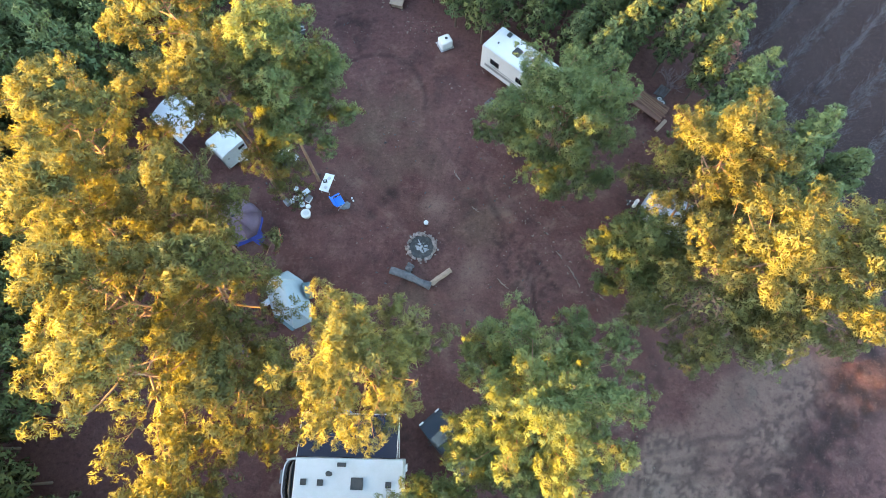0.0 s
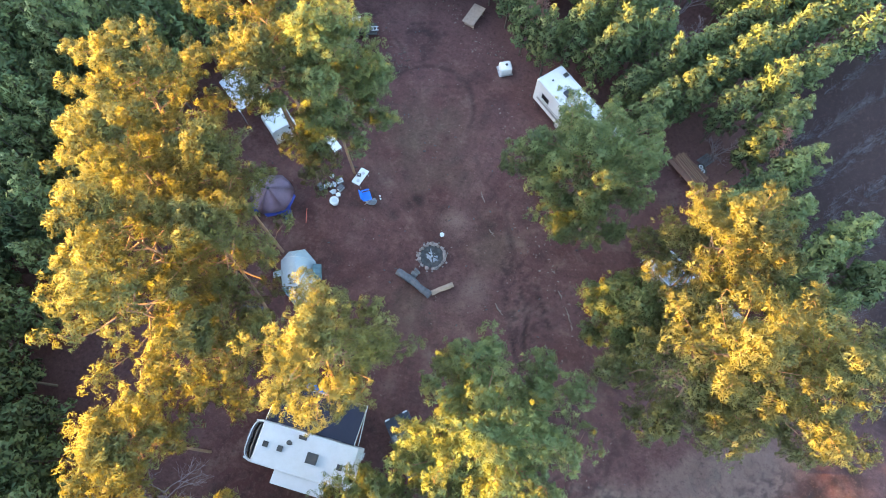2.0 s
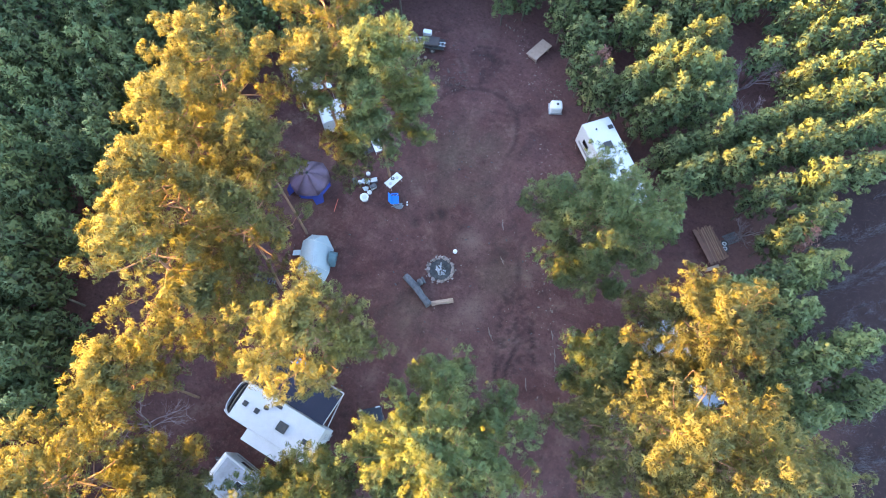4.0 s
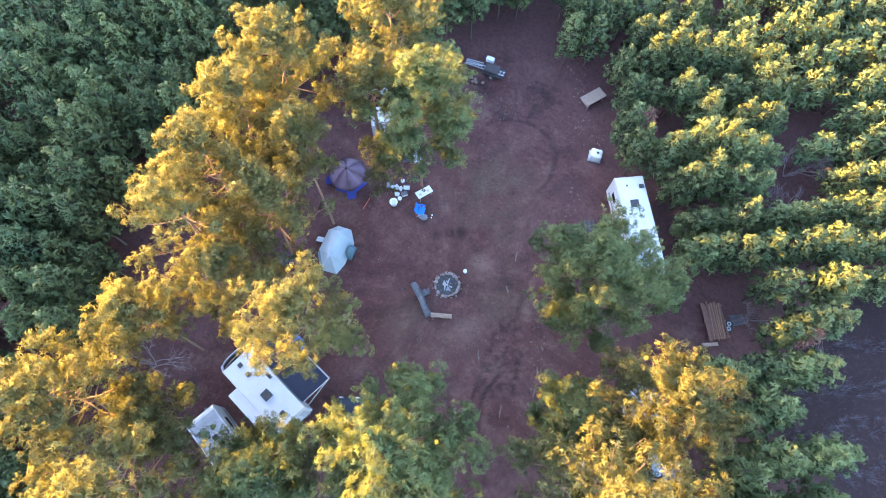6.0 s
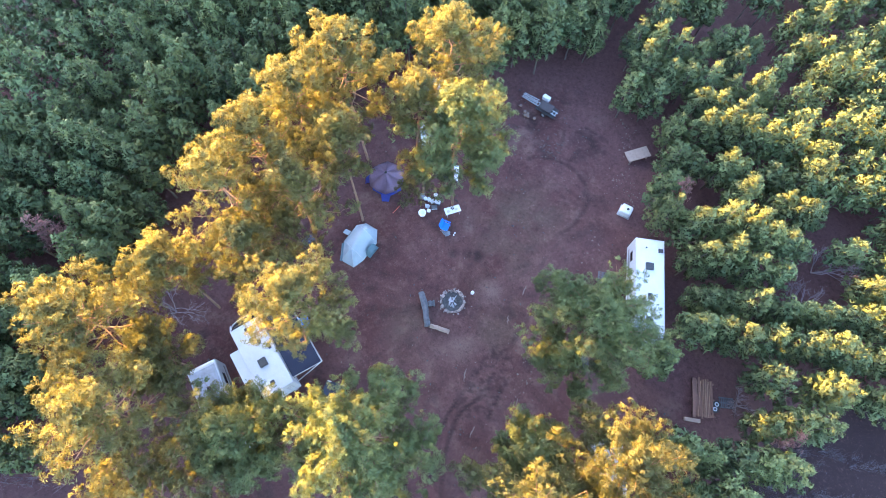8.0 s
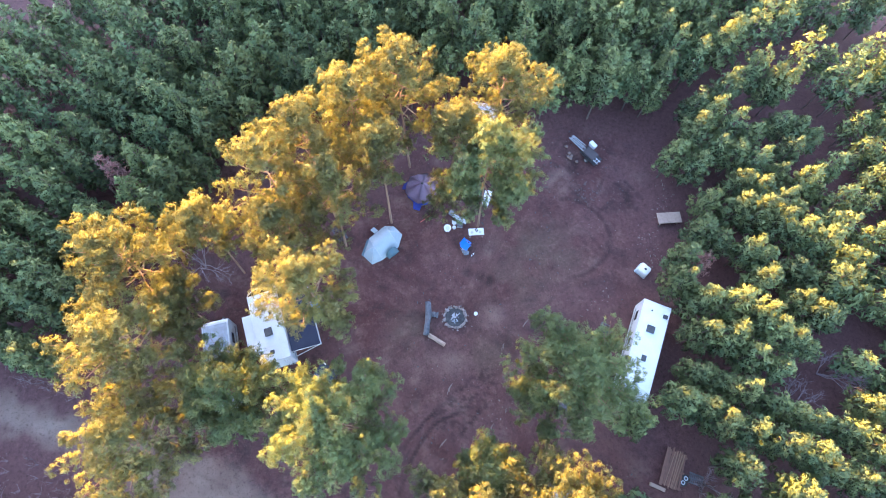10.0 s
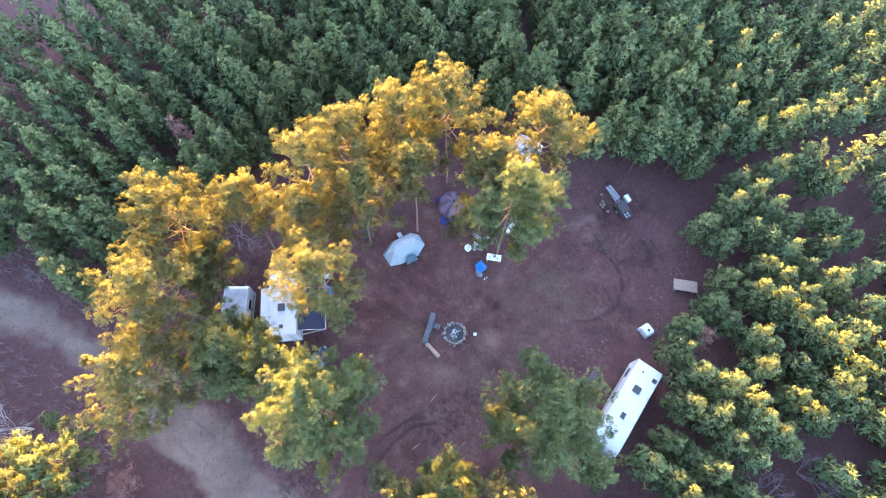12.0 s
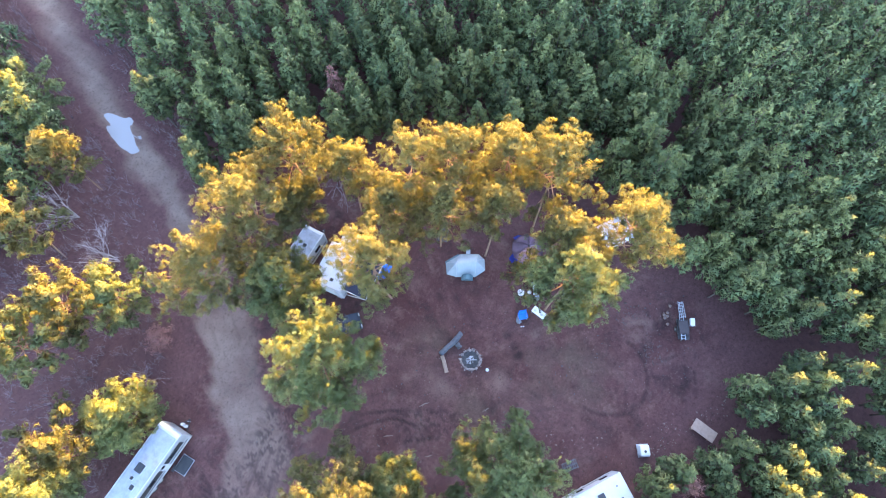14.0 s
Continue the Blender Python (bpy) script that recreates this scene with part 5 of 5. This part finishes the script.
def tub(x, y):
    """The white rounded tank with a dark filler hole."""
    t = thing("water_tank", x, y, 35.0, "white rounded plastic tank with a dark opening", "tank")
    part("body", box(B(), 0, 0, 0.42, 1.05, 0.95, 0.84, 0.22, seg=4), PLASTIC, t, flat=False)
    part("neck", rod(B(), (0.08, -0.02, 0.82), (0.08, -0.02, 0.90), 0.17, 0.16, 16), PLASTIC, t)
    part("opening", rod(B(), (0.08, -0.02, 0.89), (0.08, -0.02, 0.912), 0.13, None, 16), BLACK, t, "dark opening")
    part("base_plate", box(B(), 0, 0.05, 0.03, 1.2, 1.15, 0.06, 0.02), STEEL, t)
    return t


tub(-1.24, 18.6)


def tan_bench():
    t = thing("plank_table", -5.95, 22.85, 83.0, "tan plywood sheet on trestles at the forest edge", "table")
    part("sheet", box(B(), 0, 0, 0.62, 2.35, 1.16, 0.035, 0.006), TANWOOD, t)
    part("edge_batten", box(B(), 0, -0.52, 0.56, 2.25, 0.07, 0.08, 0.006), TANWOOD, t)
    for sx in (-1, 1):
        part("trestle", box(B(), sx * 0.85, 0, 0.3, 0.08, 1.0, 0.6, 0.01), TANWOOD, t)
    return t


tan_bench()


def utility_trailer():
    t = thing("utility_trailer", -14.2, 17.0, 28.0, "small black flat-bed trailer with dark boards and a ladder", "trailer")
    deck = part("deck", box(B(), 0.2, 0, 0.44, 2.1, 1.1, 0.06, 0.01), BLACK, t)
    for i in range(6):
        part("board", box(B(), 0.2, -0.45 + 0.18 * i, 0.48, 2.05, 0.16, 0.03, 0.005), CHAR, t)
    for s in (-1, 1):
        part("side_rail", rod(B(), (-0.85, s * 0.56, 0.56), (1.25, s * 0.56, 0.56), 0.025, None, 6), BLACK, t)
        wheel(t, 0.2, s * 0.62, 0.26, 0.14)
    part("drawbar", rod(B(), (-1.1, 0, 0.45), (-2.1, 0, 0.42), 0.05, None, 6), BLACK, t)
    return t


def ladder(x, y, turn, length, lift, label, tilt=0.0):
    t = thing("ladder", x, y, turn, label, "ladder", "aluminium ladders", dz=lift)
    for s in (-1, 1):
        part("stile", box(B(), 0, s * 0.2, 0.04, length, 0.03, 0.08, 0.005), SILVER, t)
    n = int(length / 0.3)
    for i in range(n):
        part("rung", box(B(), -length / 2 + length * (i + 0.5) / n, 0, 0.04, 0.05, 0.37, 0.04, 0.005), SILVER, t)
    return t


utility_trailer()
ladder(-14.75, 16.62, 28.5, 4.1, 0.58, "long aluminium ladder lying along the flat trailer")
ladder(-15.75, 16.2, 33.0, 1.7, 0.67, "short aluminium ladder on top of the long one")
cooler = thing("cool_box", -15.05, 17.55, 25.0, "white cool box on the corner of the flat trailer", "cool box", dz=0.56)
part("body", box(B(), 0, 0, 0.2, 0.75, 0.42, 0.4, 0.04), PLASTIC, cooler)
part("lid", box(B(), 0, 0, 0.43, 0.78, 0.45, 0.07, 0.025), PLASTIC, cooler)
part("handle", box(B(), 0, 0.235, 0.3, 0.25, 0.03, 0.04, 0.01), BLACK, cooler)
drum = thing("flat_case", -14.1, 17.0, 28.0, "flat dark brown equipment case lying over the ladder", "case", dz=0.70)
part("body", box(B(), 0, 0, 0.10, 1.35, 0.95, 0.20, 0.04), BROWNCLOTH, drum)
part("lid", box(B(), 0, 0, 0.22, 1.38, 0.98, 0.05, 0.02), BROWNCLOTH, drum)
for i, (x, y) in enumerate(((-14.95, 15.15), (-14.6, 15.3), (-14.3, 15.15), (-14.55, 14.95), (-13.85, 15.65), (-15.75, 15.1))):
    r = thing("wood_round", x, y, 40.0 * i, "pale sawn wood round on the ground", "firewood", "firewood rounds")
    part("block", rod(B(), (0, 0, -0.02), (0, 0, 0.10), 0.15, 0.145, 12), BARK, r)
    part("cut_face", rod(B(), (0, 0, 0.095), (0, 0, 0.108), 0.135, None, 12), CHIP, r)


def plank_stack():
    t = thing("plank_stack", 16.15, 15.55, -34.0, "stack of red-brown planks and poles by the pines", "timber stack")
    g = random.Random(9)
    for i in range(9):
        part("plank", box(B(), g.uniform(-0.1, 0.1), -0.62 + 0.155 * i, 0.38 + g.uniform(-0.02, 0.05), 3.1 + g.uniform(-0.2, 0.2), 0.14, 0.05, 0.008, Matrix.Rotation(radians(g.uniform(-1.5, 1.5)), 4, "Z")), REDWOOD, t)
    part("plank", box(B(), 0.0, -0.85, 0.42, 3.2, 0.26, 0.06, 0.01), REDWOOD, t)
    for x in (-1.3, 0, 1.3):
        part("bearer", box(B(), x, 0, 0.17, 0.14, 1.7, 0.36, 0.01), REDWOOD, t)
    for i in range(5):
        y = -0.3 + 0.2 * i
        part("pole", rod(B(), (-1.5 + g.uniform(-0.1, 0.1), y, 0.47), (1.5, y + g.uniform(-0.25, 0.1), 0.47), 0.035, 0.025, 6), BARK, t)
    return t


plank_stack()
beam = thing("beam", 17.15, 13.75, 55.0, "short pale timber beam on the ground", "timber")
part("block", box(B(), 0, 0, 0.12, 1.3, 0.28, 0.24, 0.02), TANWOOD, beam)
for i, (x, y, dz) in enumerate(((17.0, 16.35, 0.0), (17.25, 16.0, 0.0))):
    ty = thing("loose_tyre", x, y, 30 * i, "loose tyre with a pale rim lying flat", "tyre", "loose tyres", dz)
    part("tyre", rod(B(), (0, 0, 0.0), (0, 0, 0.2), 0.32, None, 20), RUBBER, ty)
    part("rim", rod(B(), (0, 0, 0.15), (0, 0, 0.21), 0.18, None, 16), SILVER, ty)
    part("hub_hole", rod(B(), (0, 0, 0.2), (0, 0, 0.216), 0.1, None, 12), BLACK, ty)


def slat_bench(x, y, turn, label):
    t = thing("slatted_bench", x, y, turn, label, "bench")
    for i in range(7):
        part("slat", box(B(), 0, -0.42 + 0.14 * i, 0.46, 2.1, 0.10, 0.03, 0.006), GREYLOG, t)
    for sx in (-1, 1):
        part("leg_frame", box(B(), sx * 0.8, 0, 0.22, 0.08, 0.9, 0.45, 0.01), GREYLOG, t)
    return t


slat_bench(8.75, 7.95, -25.0, "weathered blue-grey slatted bench under a pine")
mat_ = thing("door_mat", 22.4, -18.05, 3.0, "black outdoor platform beside the caravan door", "platform")
part("deck", box(B(), 0, 0, 0.10, 1.5, 1.15, 0.08, 0.015), BLACK, mat_)
part("frame", box(B(), 0, 0, 0.035, 1.6, 1.25, 0.07, 0.01), STEEL, mat_)
tarp2 = thing("blue_tarp", -3.1, -12.35, 10.0, "crumpled bright blue tarpaulin over a heap by the awning", "tarpaulin")
part("sheet", ball(B(), (0, 0, 0.35), 0.72, 3, (1.25, 0.7, 0.75), 0.7, 12), BLUE, tarp2)
tank2 = thing("round_tub", -4.95, -12.75, 0.0, "white round plastic tub by the awning", "tub")
part("body", rod(B(), (0, 0, 0), (0, 0, 0.55), 0.28, 0.3, 18), PLASTIC, tank2)
part("lid", rod(B(), (0, 0, 0.55), (0, 0, 0.59), 0.31, 0.29, 18), SILVER, tank2)
can = thing("fuel_can", 2.75, -15.9, 20.0, "yellow plastic fuel can behind the caravan", "can")
part("body", box(B(), 0, 0, 0.2, 0.45, 0.35, 0.4, 0.06), YELLOW, can)
part("handle", box(B(), 0, 0, 0.44, 0.3, 0.05, 0.06, 0.02), YELLOW, can)
kettle = thing("enamel_pot", 0.0, 1.93, 0.0, "small pale enamel pot on the ground by the fire ring", "pot")
part("body", rod(B(), (0, 0, 0), (0, 0, 0.18), 0.15, 0.17, 16), SILVER, kettle)
part("lid", ball(B(), (0, 0, 0.18), 0.15, 2, (1, 1, 0.35)), SILVER, kettle)
stick = thing("tent_pole", -10.1, -0.9, -65.0, "red-orange pole lying beside the mauve tent", "pole")
part("shaft", rod(B(), (-0.6, 0, 0.05), (0.6, 0, 0.07), 0.025, None, 6), ORANGE, stick)
bag = thing("duffel_bag", -6.05, 2.2, 35.0, "dark crumpled duffel bag beside the blue chair", "bag")
part("body", ball(B(), (0, 0, 0.18), 0.3, 3, (1.3, 0.75, 0.6), 0.6, 21), STRIPE, bag)
part("strap", rod(rod(B(), (-0.25, 0, 0.3), (0, 0.02, 0.42), 0.02, None, 6), (0, 0.02, 0.42), (0.25, 0, 0.3), 0.02, None, 6), BLACK, bag)
for i, (dx, dy) in enumerate(((0.02, -0.42), (-0.12, 0.05), (0.1, 0.35))):
    it = thing("camp_stove" if i == 1 else "tin_plate", -7.68 + dx, 3.60 + dy, 20.0 * i, "small dark camp stove on the white table" if i == 1 else "dark tin plate on the white table", "stove" if i == 1 else "plate", dz=0.72)
    if i == 1:
        part("body", box(B(), 0, 0, 0.06, 0.3, 0.24, 0.1, 0.02), BLACK, it)
        part("burner", rod(B(), (0, 0, 0.10), (0, 0, 0.13), 0.07, None, 12), STEEL, it)
    else:
        part("dish", rod(B(), (0, 0, 0.005), (0, 0, 0.03), 0.09, 0.13, 14), STRIPE, it)
        part("rim", rod(B(), (0, 0, 0.028), (0, 0, 0.036), 0.135, None, 14), STEEL, it)
# odds and ends round the camp kitchen
g = random.Random(31)
for i in range(9):
    x, y = -9.6 + g.uniform(-0.7, 0.9), 2.5 + g.uniform(-1.0, 0.9)
    it = thing(("storage_box", "plastic_bag", "cook_pot")[i % 3], x, y, g.uniform(0, 360),
               ("small pale storage box in the camp kitchen clutter", "pale crumpled plastic bag on the ground", "metal cooking pot on the ground")[i % 3], ("box", "bag", "pot")[i % 3], "camp kitchen clutter")
    if i % 3 == 0:
        part("body", box(B(), 0, 0, 0.15, 0.5, 0.35, 0.3, 0.03), (STRIPE, GREYLOG, SILVER)[i // 3], it)
        part("lid", box(B(), 0, 0, 0.31, 0.53, 0.38, 0.04, 0.015), (STRIPE, SILVER, GREYLOG)[i // 3], it)
    elif i % 3 == 1:
        part("sheet", ball(B(), (0, 0, 0.12), 0.20, 3, (1.1, 0.8, 0.6), 0.9, i), SILVER, it)
    else:
        part("body", rod(B(), (0, 0, 0), (0, 0, 0.2), 0.17, 0.18, 14), STEEL, it)
        part("lid", rod(B(), (0, 0, 0.2), (0, 0, 0.22), 0.185, 0.15, 14), PLASTIC, it)


def pale_stick(x, y, turn, length, seed):
    """A bent, flattened strip of bare wood trodden into the earth."""
    t = thing("stick", x, y, turn, "pale weathered stick trodden into the bare earth", "stick", "pale sticks on the earth", dz=-0.035)
    g = random.Random(seed)
    n = 6
    path = [((i / n - 0.5) * length, g.uniform(-0.06, 0.06) * length, 0.03) for i in range(n + 1)]
    co, q = tube(path, [0.015 + 0.035 * math.sin(math.pi * min(1, (i + 0.4) / n)) * g.uniform(0.6, 1.2) for i in range(n + 1)], 6)
    me = bpy.data.meshes.new("shaft")
    fill(me, co * (1, 1, 1.1), q)
    me.materials.append(CHIP)
    o = new("shaft", me)
    o.parent = t
    co, q = tube([path[3], (path[3][0] + 0.2 * length, path[3][1] + 0.14 * length, 0.035)], [0.03, 0.012], 5)
    me = bpy.data.meshes.new("side_twig")
    fill(me, co, q)
    me.materials.append(CHIP)
    o = new("side_twig", me)
    o.parent = t


for i, row in enumerate([(6.1, -1.75, -35.0, 1.1), (10.95, -0.1, 128.0, 1.3), (11.45, -0.85, 120.0, 0.5), (9.9, 1.15, -45.0, 0.75), (10.4, -3.15, -55.0, 0.95), (1.65, 6.3, 131.0, 1.0), (-0.5, 7.8, 135.0, 0.5), (-0.35, 12.65, 137.0, 1.2), (13.1, -1.55, 143.0, 0.5), (3.4, 3.7, -34.0, 0.7)]):
    pale_stick(*row, i)


# ---- puddle ----
def puddle():
    bm = B()
    ring = []
    for i in range(48):
        a = 2 * math.pi * i / 48
        p = Vector((math.cos(a) * 1.6, math.sin(a) * 3.8, 0))
        ring.append(bm.verts.new(p))
    bm.faces.new(ring)
    me = bpy.data.meshes.new("puddle_water")
    bm.to_mesh(me)
    bm.free()
    me.materials.append(WATER)
    ob = new("puddle_water", me)
    ob.matrix_basis = pose(*PUDDLE, 0, 0, -20)
    return tagged(ob, "still rain puddle on the dirt road", "water", kind="structure")


puddle()


# ---- brush, twigs and litter ----
def twig_clump(c, h, spread, n, rng, width=0.012):
    """Bare stems fanning up from one root, each with side shoots: slim triangles."""
    a = rng.uniform(0, 6.283, n)
    out = np.abs(rng.normal(0, spread, n))
    tip = np.stack([np.cos(a) * out, np.sin(a) * out, h * rng.uniform(0.6, 1.05, n)], 1) + c
    root = c + rng.normal(0, 0.06, (n, 3)) * (1, 1, 0)
    w = rng.normal(0, 1, (n, 3)) * (1, 1, 0.1)
    w *= width / (np.linalg.norm(w, axis=1, keepdims=True) + 1e-9)
    tris = [np.stack([root - w, root + w, tip], 1)]
    for _ in range(4):
        f = rng.uniform(0.35, 0.9, (n, 1))
        b = root + (tip - root) * f
        e = b + rng.normal(0, 1, (n, 3)) * (0.22, 0.22, 0.14) * h * 0.5 + (0, 0, 0.12 * h)
        ww = w * 0.7
        tris.append(np.stack([b - ww, b + ww, e], 1))
    return np.concatenate(tris).reshape(-1, 3)


def stuff(name, co, material, label, category):
    me = bpy.data.meshes.new(name)
    fill(me, co, np.arange(len(co)).reshape(-1, 3))
    me.materials.append(material)
    return tagged(new(name, me), label, category, kind="stuff")


rng = np.random.default_rng(77)
ca, sa = math.cos(EAST_ROWS[0]), math.sin(EAST_ROWS[0])
u, v = np.meshgrid(np.arange(-20, 110, 0.42), np.arange(-30, 60, 3.1))
u, v = (u + rng.normal(0, 0.3, u.shape)).ravel(), (v + rng.normal(0, 0.3, v.shape)).ravel()
bx, by = u * ca + v * sa, u * sa - v * ca
ok = bare_rows(bx, by) & (bx < 62) & (by < 62) & (clearing(bx, by) < -1)
pieces = [twig_clump(np.array([x, y, float(gz(x, y))]), rng.uniform(0.8, 1.8), 0.5, 19, rng, 0.007) for x, y in zip(bx[ok], by[ok])]
stuff("bare_saplings", np.concatenate(pieces), BURNT, "rows of leafless grey saplings on dark ground", "brush")
pieces = []
for _ in range(6500):
    x, y = rng.uniform(-14, 44), rng.uniform(-75, -8)
    d, _t = near_line(np.array(x), np.array(y), ROAD)
    if 2.6 < d < 26 and not (clearing(np.array(x), np.array(y)) > -1) and x > np.interp(y, [p[1] for p in ROAD], [p[0] for p in ROAD]) - 6:
        pieces.append(twig_clump(np.array([x, y, float(gz(x, y))]), rng.uniform(0.5, 1.7), 0.5, 6, rng, 0.016))
stuff("undergrowth", np.concatenate(pieces), TWIG, "leafless brown undergrowth beside the road", "brush")


def bare_tree(x, y, h, seed, label, material=TWIG):
    t = thing("bare_tree", x, y, 0, label, "bare tree", "leafless trees")
    g = np.random.default_rng(seed)
    tubes = []

    def grow(p, d, ln, r, depth):
        q = p + d * ln
        mid = (p + q) / 2 + g.normal(0, 0.05 * ln, 3)
        tubes.append(tube([p, mid, q], [r, r * 0.8, r * 0.6], 4))
        if depth:
            for _ in range(3 if depth > 1 else 4):
                e = d + g.normal(0, 0.45, 3) + (0, 0, 0.1)
                grow(p + (q - p) * g.uniform(0.55, 1.0), e / np.linalg.norm(e), ln * g.uniform(0.55, 0.8), r * 0.55, depth - 1)

    for _ in range(4):
        e = np.array([*g.normal(0, 0.45, 2), 1.0])
        grow(np.zeros(3), e / np.linalg.norm(e), h * 0.36, 0.07, 4)
    o = new("twig_crown", wood_mesh("twig_crown", tubes, material))
    o.parent = t
    return t


for i, (x, y, h) in enumerate(((8.9, -43.2, 7.0), (10.4, -36.3, 6.2), (18.0, -25.0, 4.0), (-8.7, -21.6, 6.0), (11.0, 31.5, 5.0), (13.2, 26.8, 5.0), (17.8, 17.9, 3.0))):
    bare_tree(x, y, h, 300 + i, "leafless pale grey tree with fine spreading twigs" if y < -30 else "leafless grey-brown tree with fine twigs", PALETWIG if y < -30 else TWIG)


def dead_pine(x, y, h, seed):
    t = thing("dead_pine", x, y, 0, "dead young pine with red-brown needles", "pine tree", "dead pines")
    g = np.random.default_rng(seed)
    c, s, w, lean = young_tufts(g, h, 1.25, 11, 7)
    o = new("crown", leaf_mesh("crown", puffs(c, s * 0.95, 14, 0.36, g, 0.3, 0.5, w, 0.4), np.repeat(g.random(len(c)), 42), DEAD))
    o.parent = t
    o = new("trunk", wood_mesh("trunk", [tube([(0, 0, -0.2), (0, 0, h * 0.95)], [0.1, 0.02], 5)], BARK))
    o.parent = t


for i, (x, y, h) in enumerate(((0.0, 22.4, 6.0), (-16.7, -27.1, 7.6), (20.6, 18.6, 5.8), (14.3, -26.8, 3.2))):
    dead_pine(x, y, h, 400 + i)


def scatter_bits(name, n, seed, size, material, label, category, where):
    """Many small flat chips lying on the earth, each a low wedge."""
    g = np.random.default_rng(seed)
    co = []
    faces_n = 0
    made = 0
    while made < n:
        x, y = where(g)
        s = size * g.uniform(0.5, 1.8)
        a = g.uniform(0, 6.28)
        lx, ly = np.cos(a), np.sin(a)
        w = s * g.uniform(0.2, 0.7)
        z = float(gz(x, y))
        p = np.array([[-s, -w, 0.0], [s, -w * 0.6, 0.0], [s * 0.8, w, 0.0], [-s * 0.7, w * 0.8, 0.0]])
        q = np.stack([x + p[:, 0] * lx - p[:, 1] * ly, y + p[:, 0] * ly + p[:, 1] * lx, np.full(4, z + 0.01)], 1)
        top = q.mean(0) + (0, 0, 0.03 + 0.3 * s * g.random())
        low = q - (0, 0, 0.12)
        for i in range(4):
            j = (i + 1) % 4
            co += [q[i], q[j], top, low[i], low[j], q[j], low[i], q[j], q[i]]
        made += 1
    return stuff(name, np.array(co), material, label, category)


def in_camp(g):
    while True:
        x, y = g.uniform(-18, 18), g.uniform(-16, 20)
        if clearing(np.array(x), np.array(y)) > 0.3:
            return x, y


def along(line, spread):
    def pick(g):
        i = g.integers(len(line) - 1)
        f = g.random()
        return line[i][0] * (1 - f) + line[i + 1][0] * f + g.normal(0, spread), line[i][1] * (1 - f) + line[i + 1][1] * f + g.normal(0, spread)
    return pick


scatter_bits("wood_chips", 420, 1, 0.035, CHIP, "pale chips and scraps scattered over the earth", "litter", in_camp)
scatter_bits("pale_scraps", 70, 2, 0.06, CHIP, "pale scraps trodden into the wheel track", "litter", along([(12.2, -2.5), (9.7, 1.4), (7.0, 4.5), (3.0, 10.2), (1.2, 13.0), (-0.2, 14.4)], 0.55))
scatter_bits("dark_clods", 260, 3, 0.06, CHAR, "dark clods of earth", "clods", in_camp)
scatter_bits("rubble", 170, 4, 0.075, CLOD, "loose stones and clods on a spoil heap", "stones", along([(-12.8, 11.3), (-11.6, 13.4), (-10.5, 15.7)], 0.75))
scatter_bits("forest_debris", 90, 5, 0.06, CHIP, "sticks and debris along the forest edge", "debris", along([(-10.5, 24.0), (-7.5, 23.8), (-4.0, 20.2), (-1.0, 20.0)], 0.8))
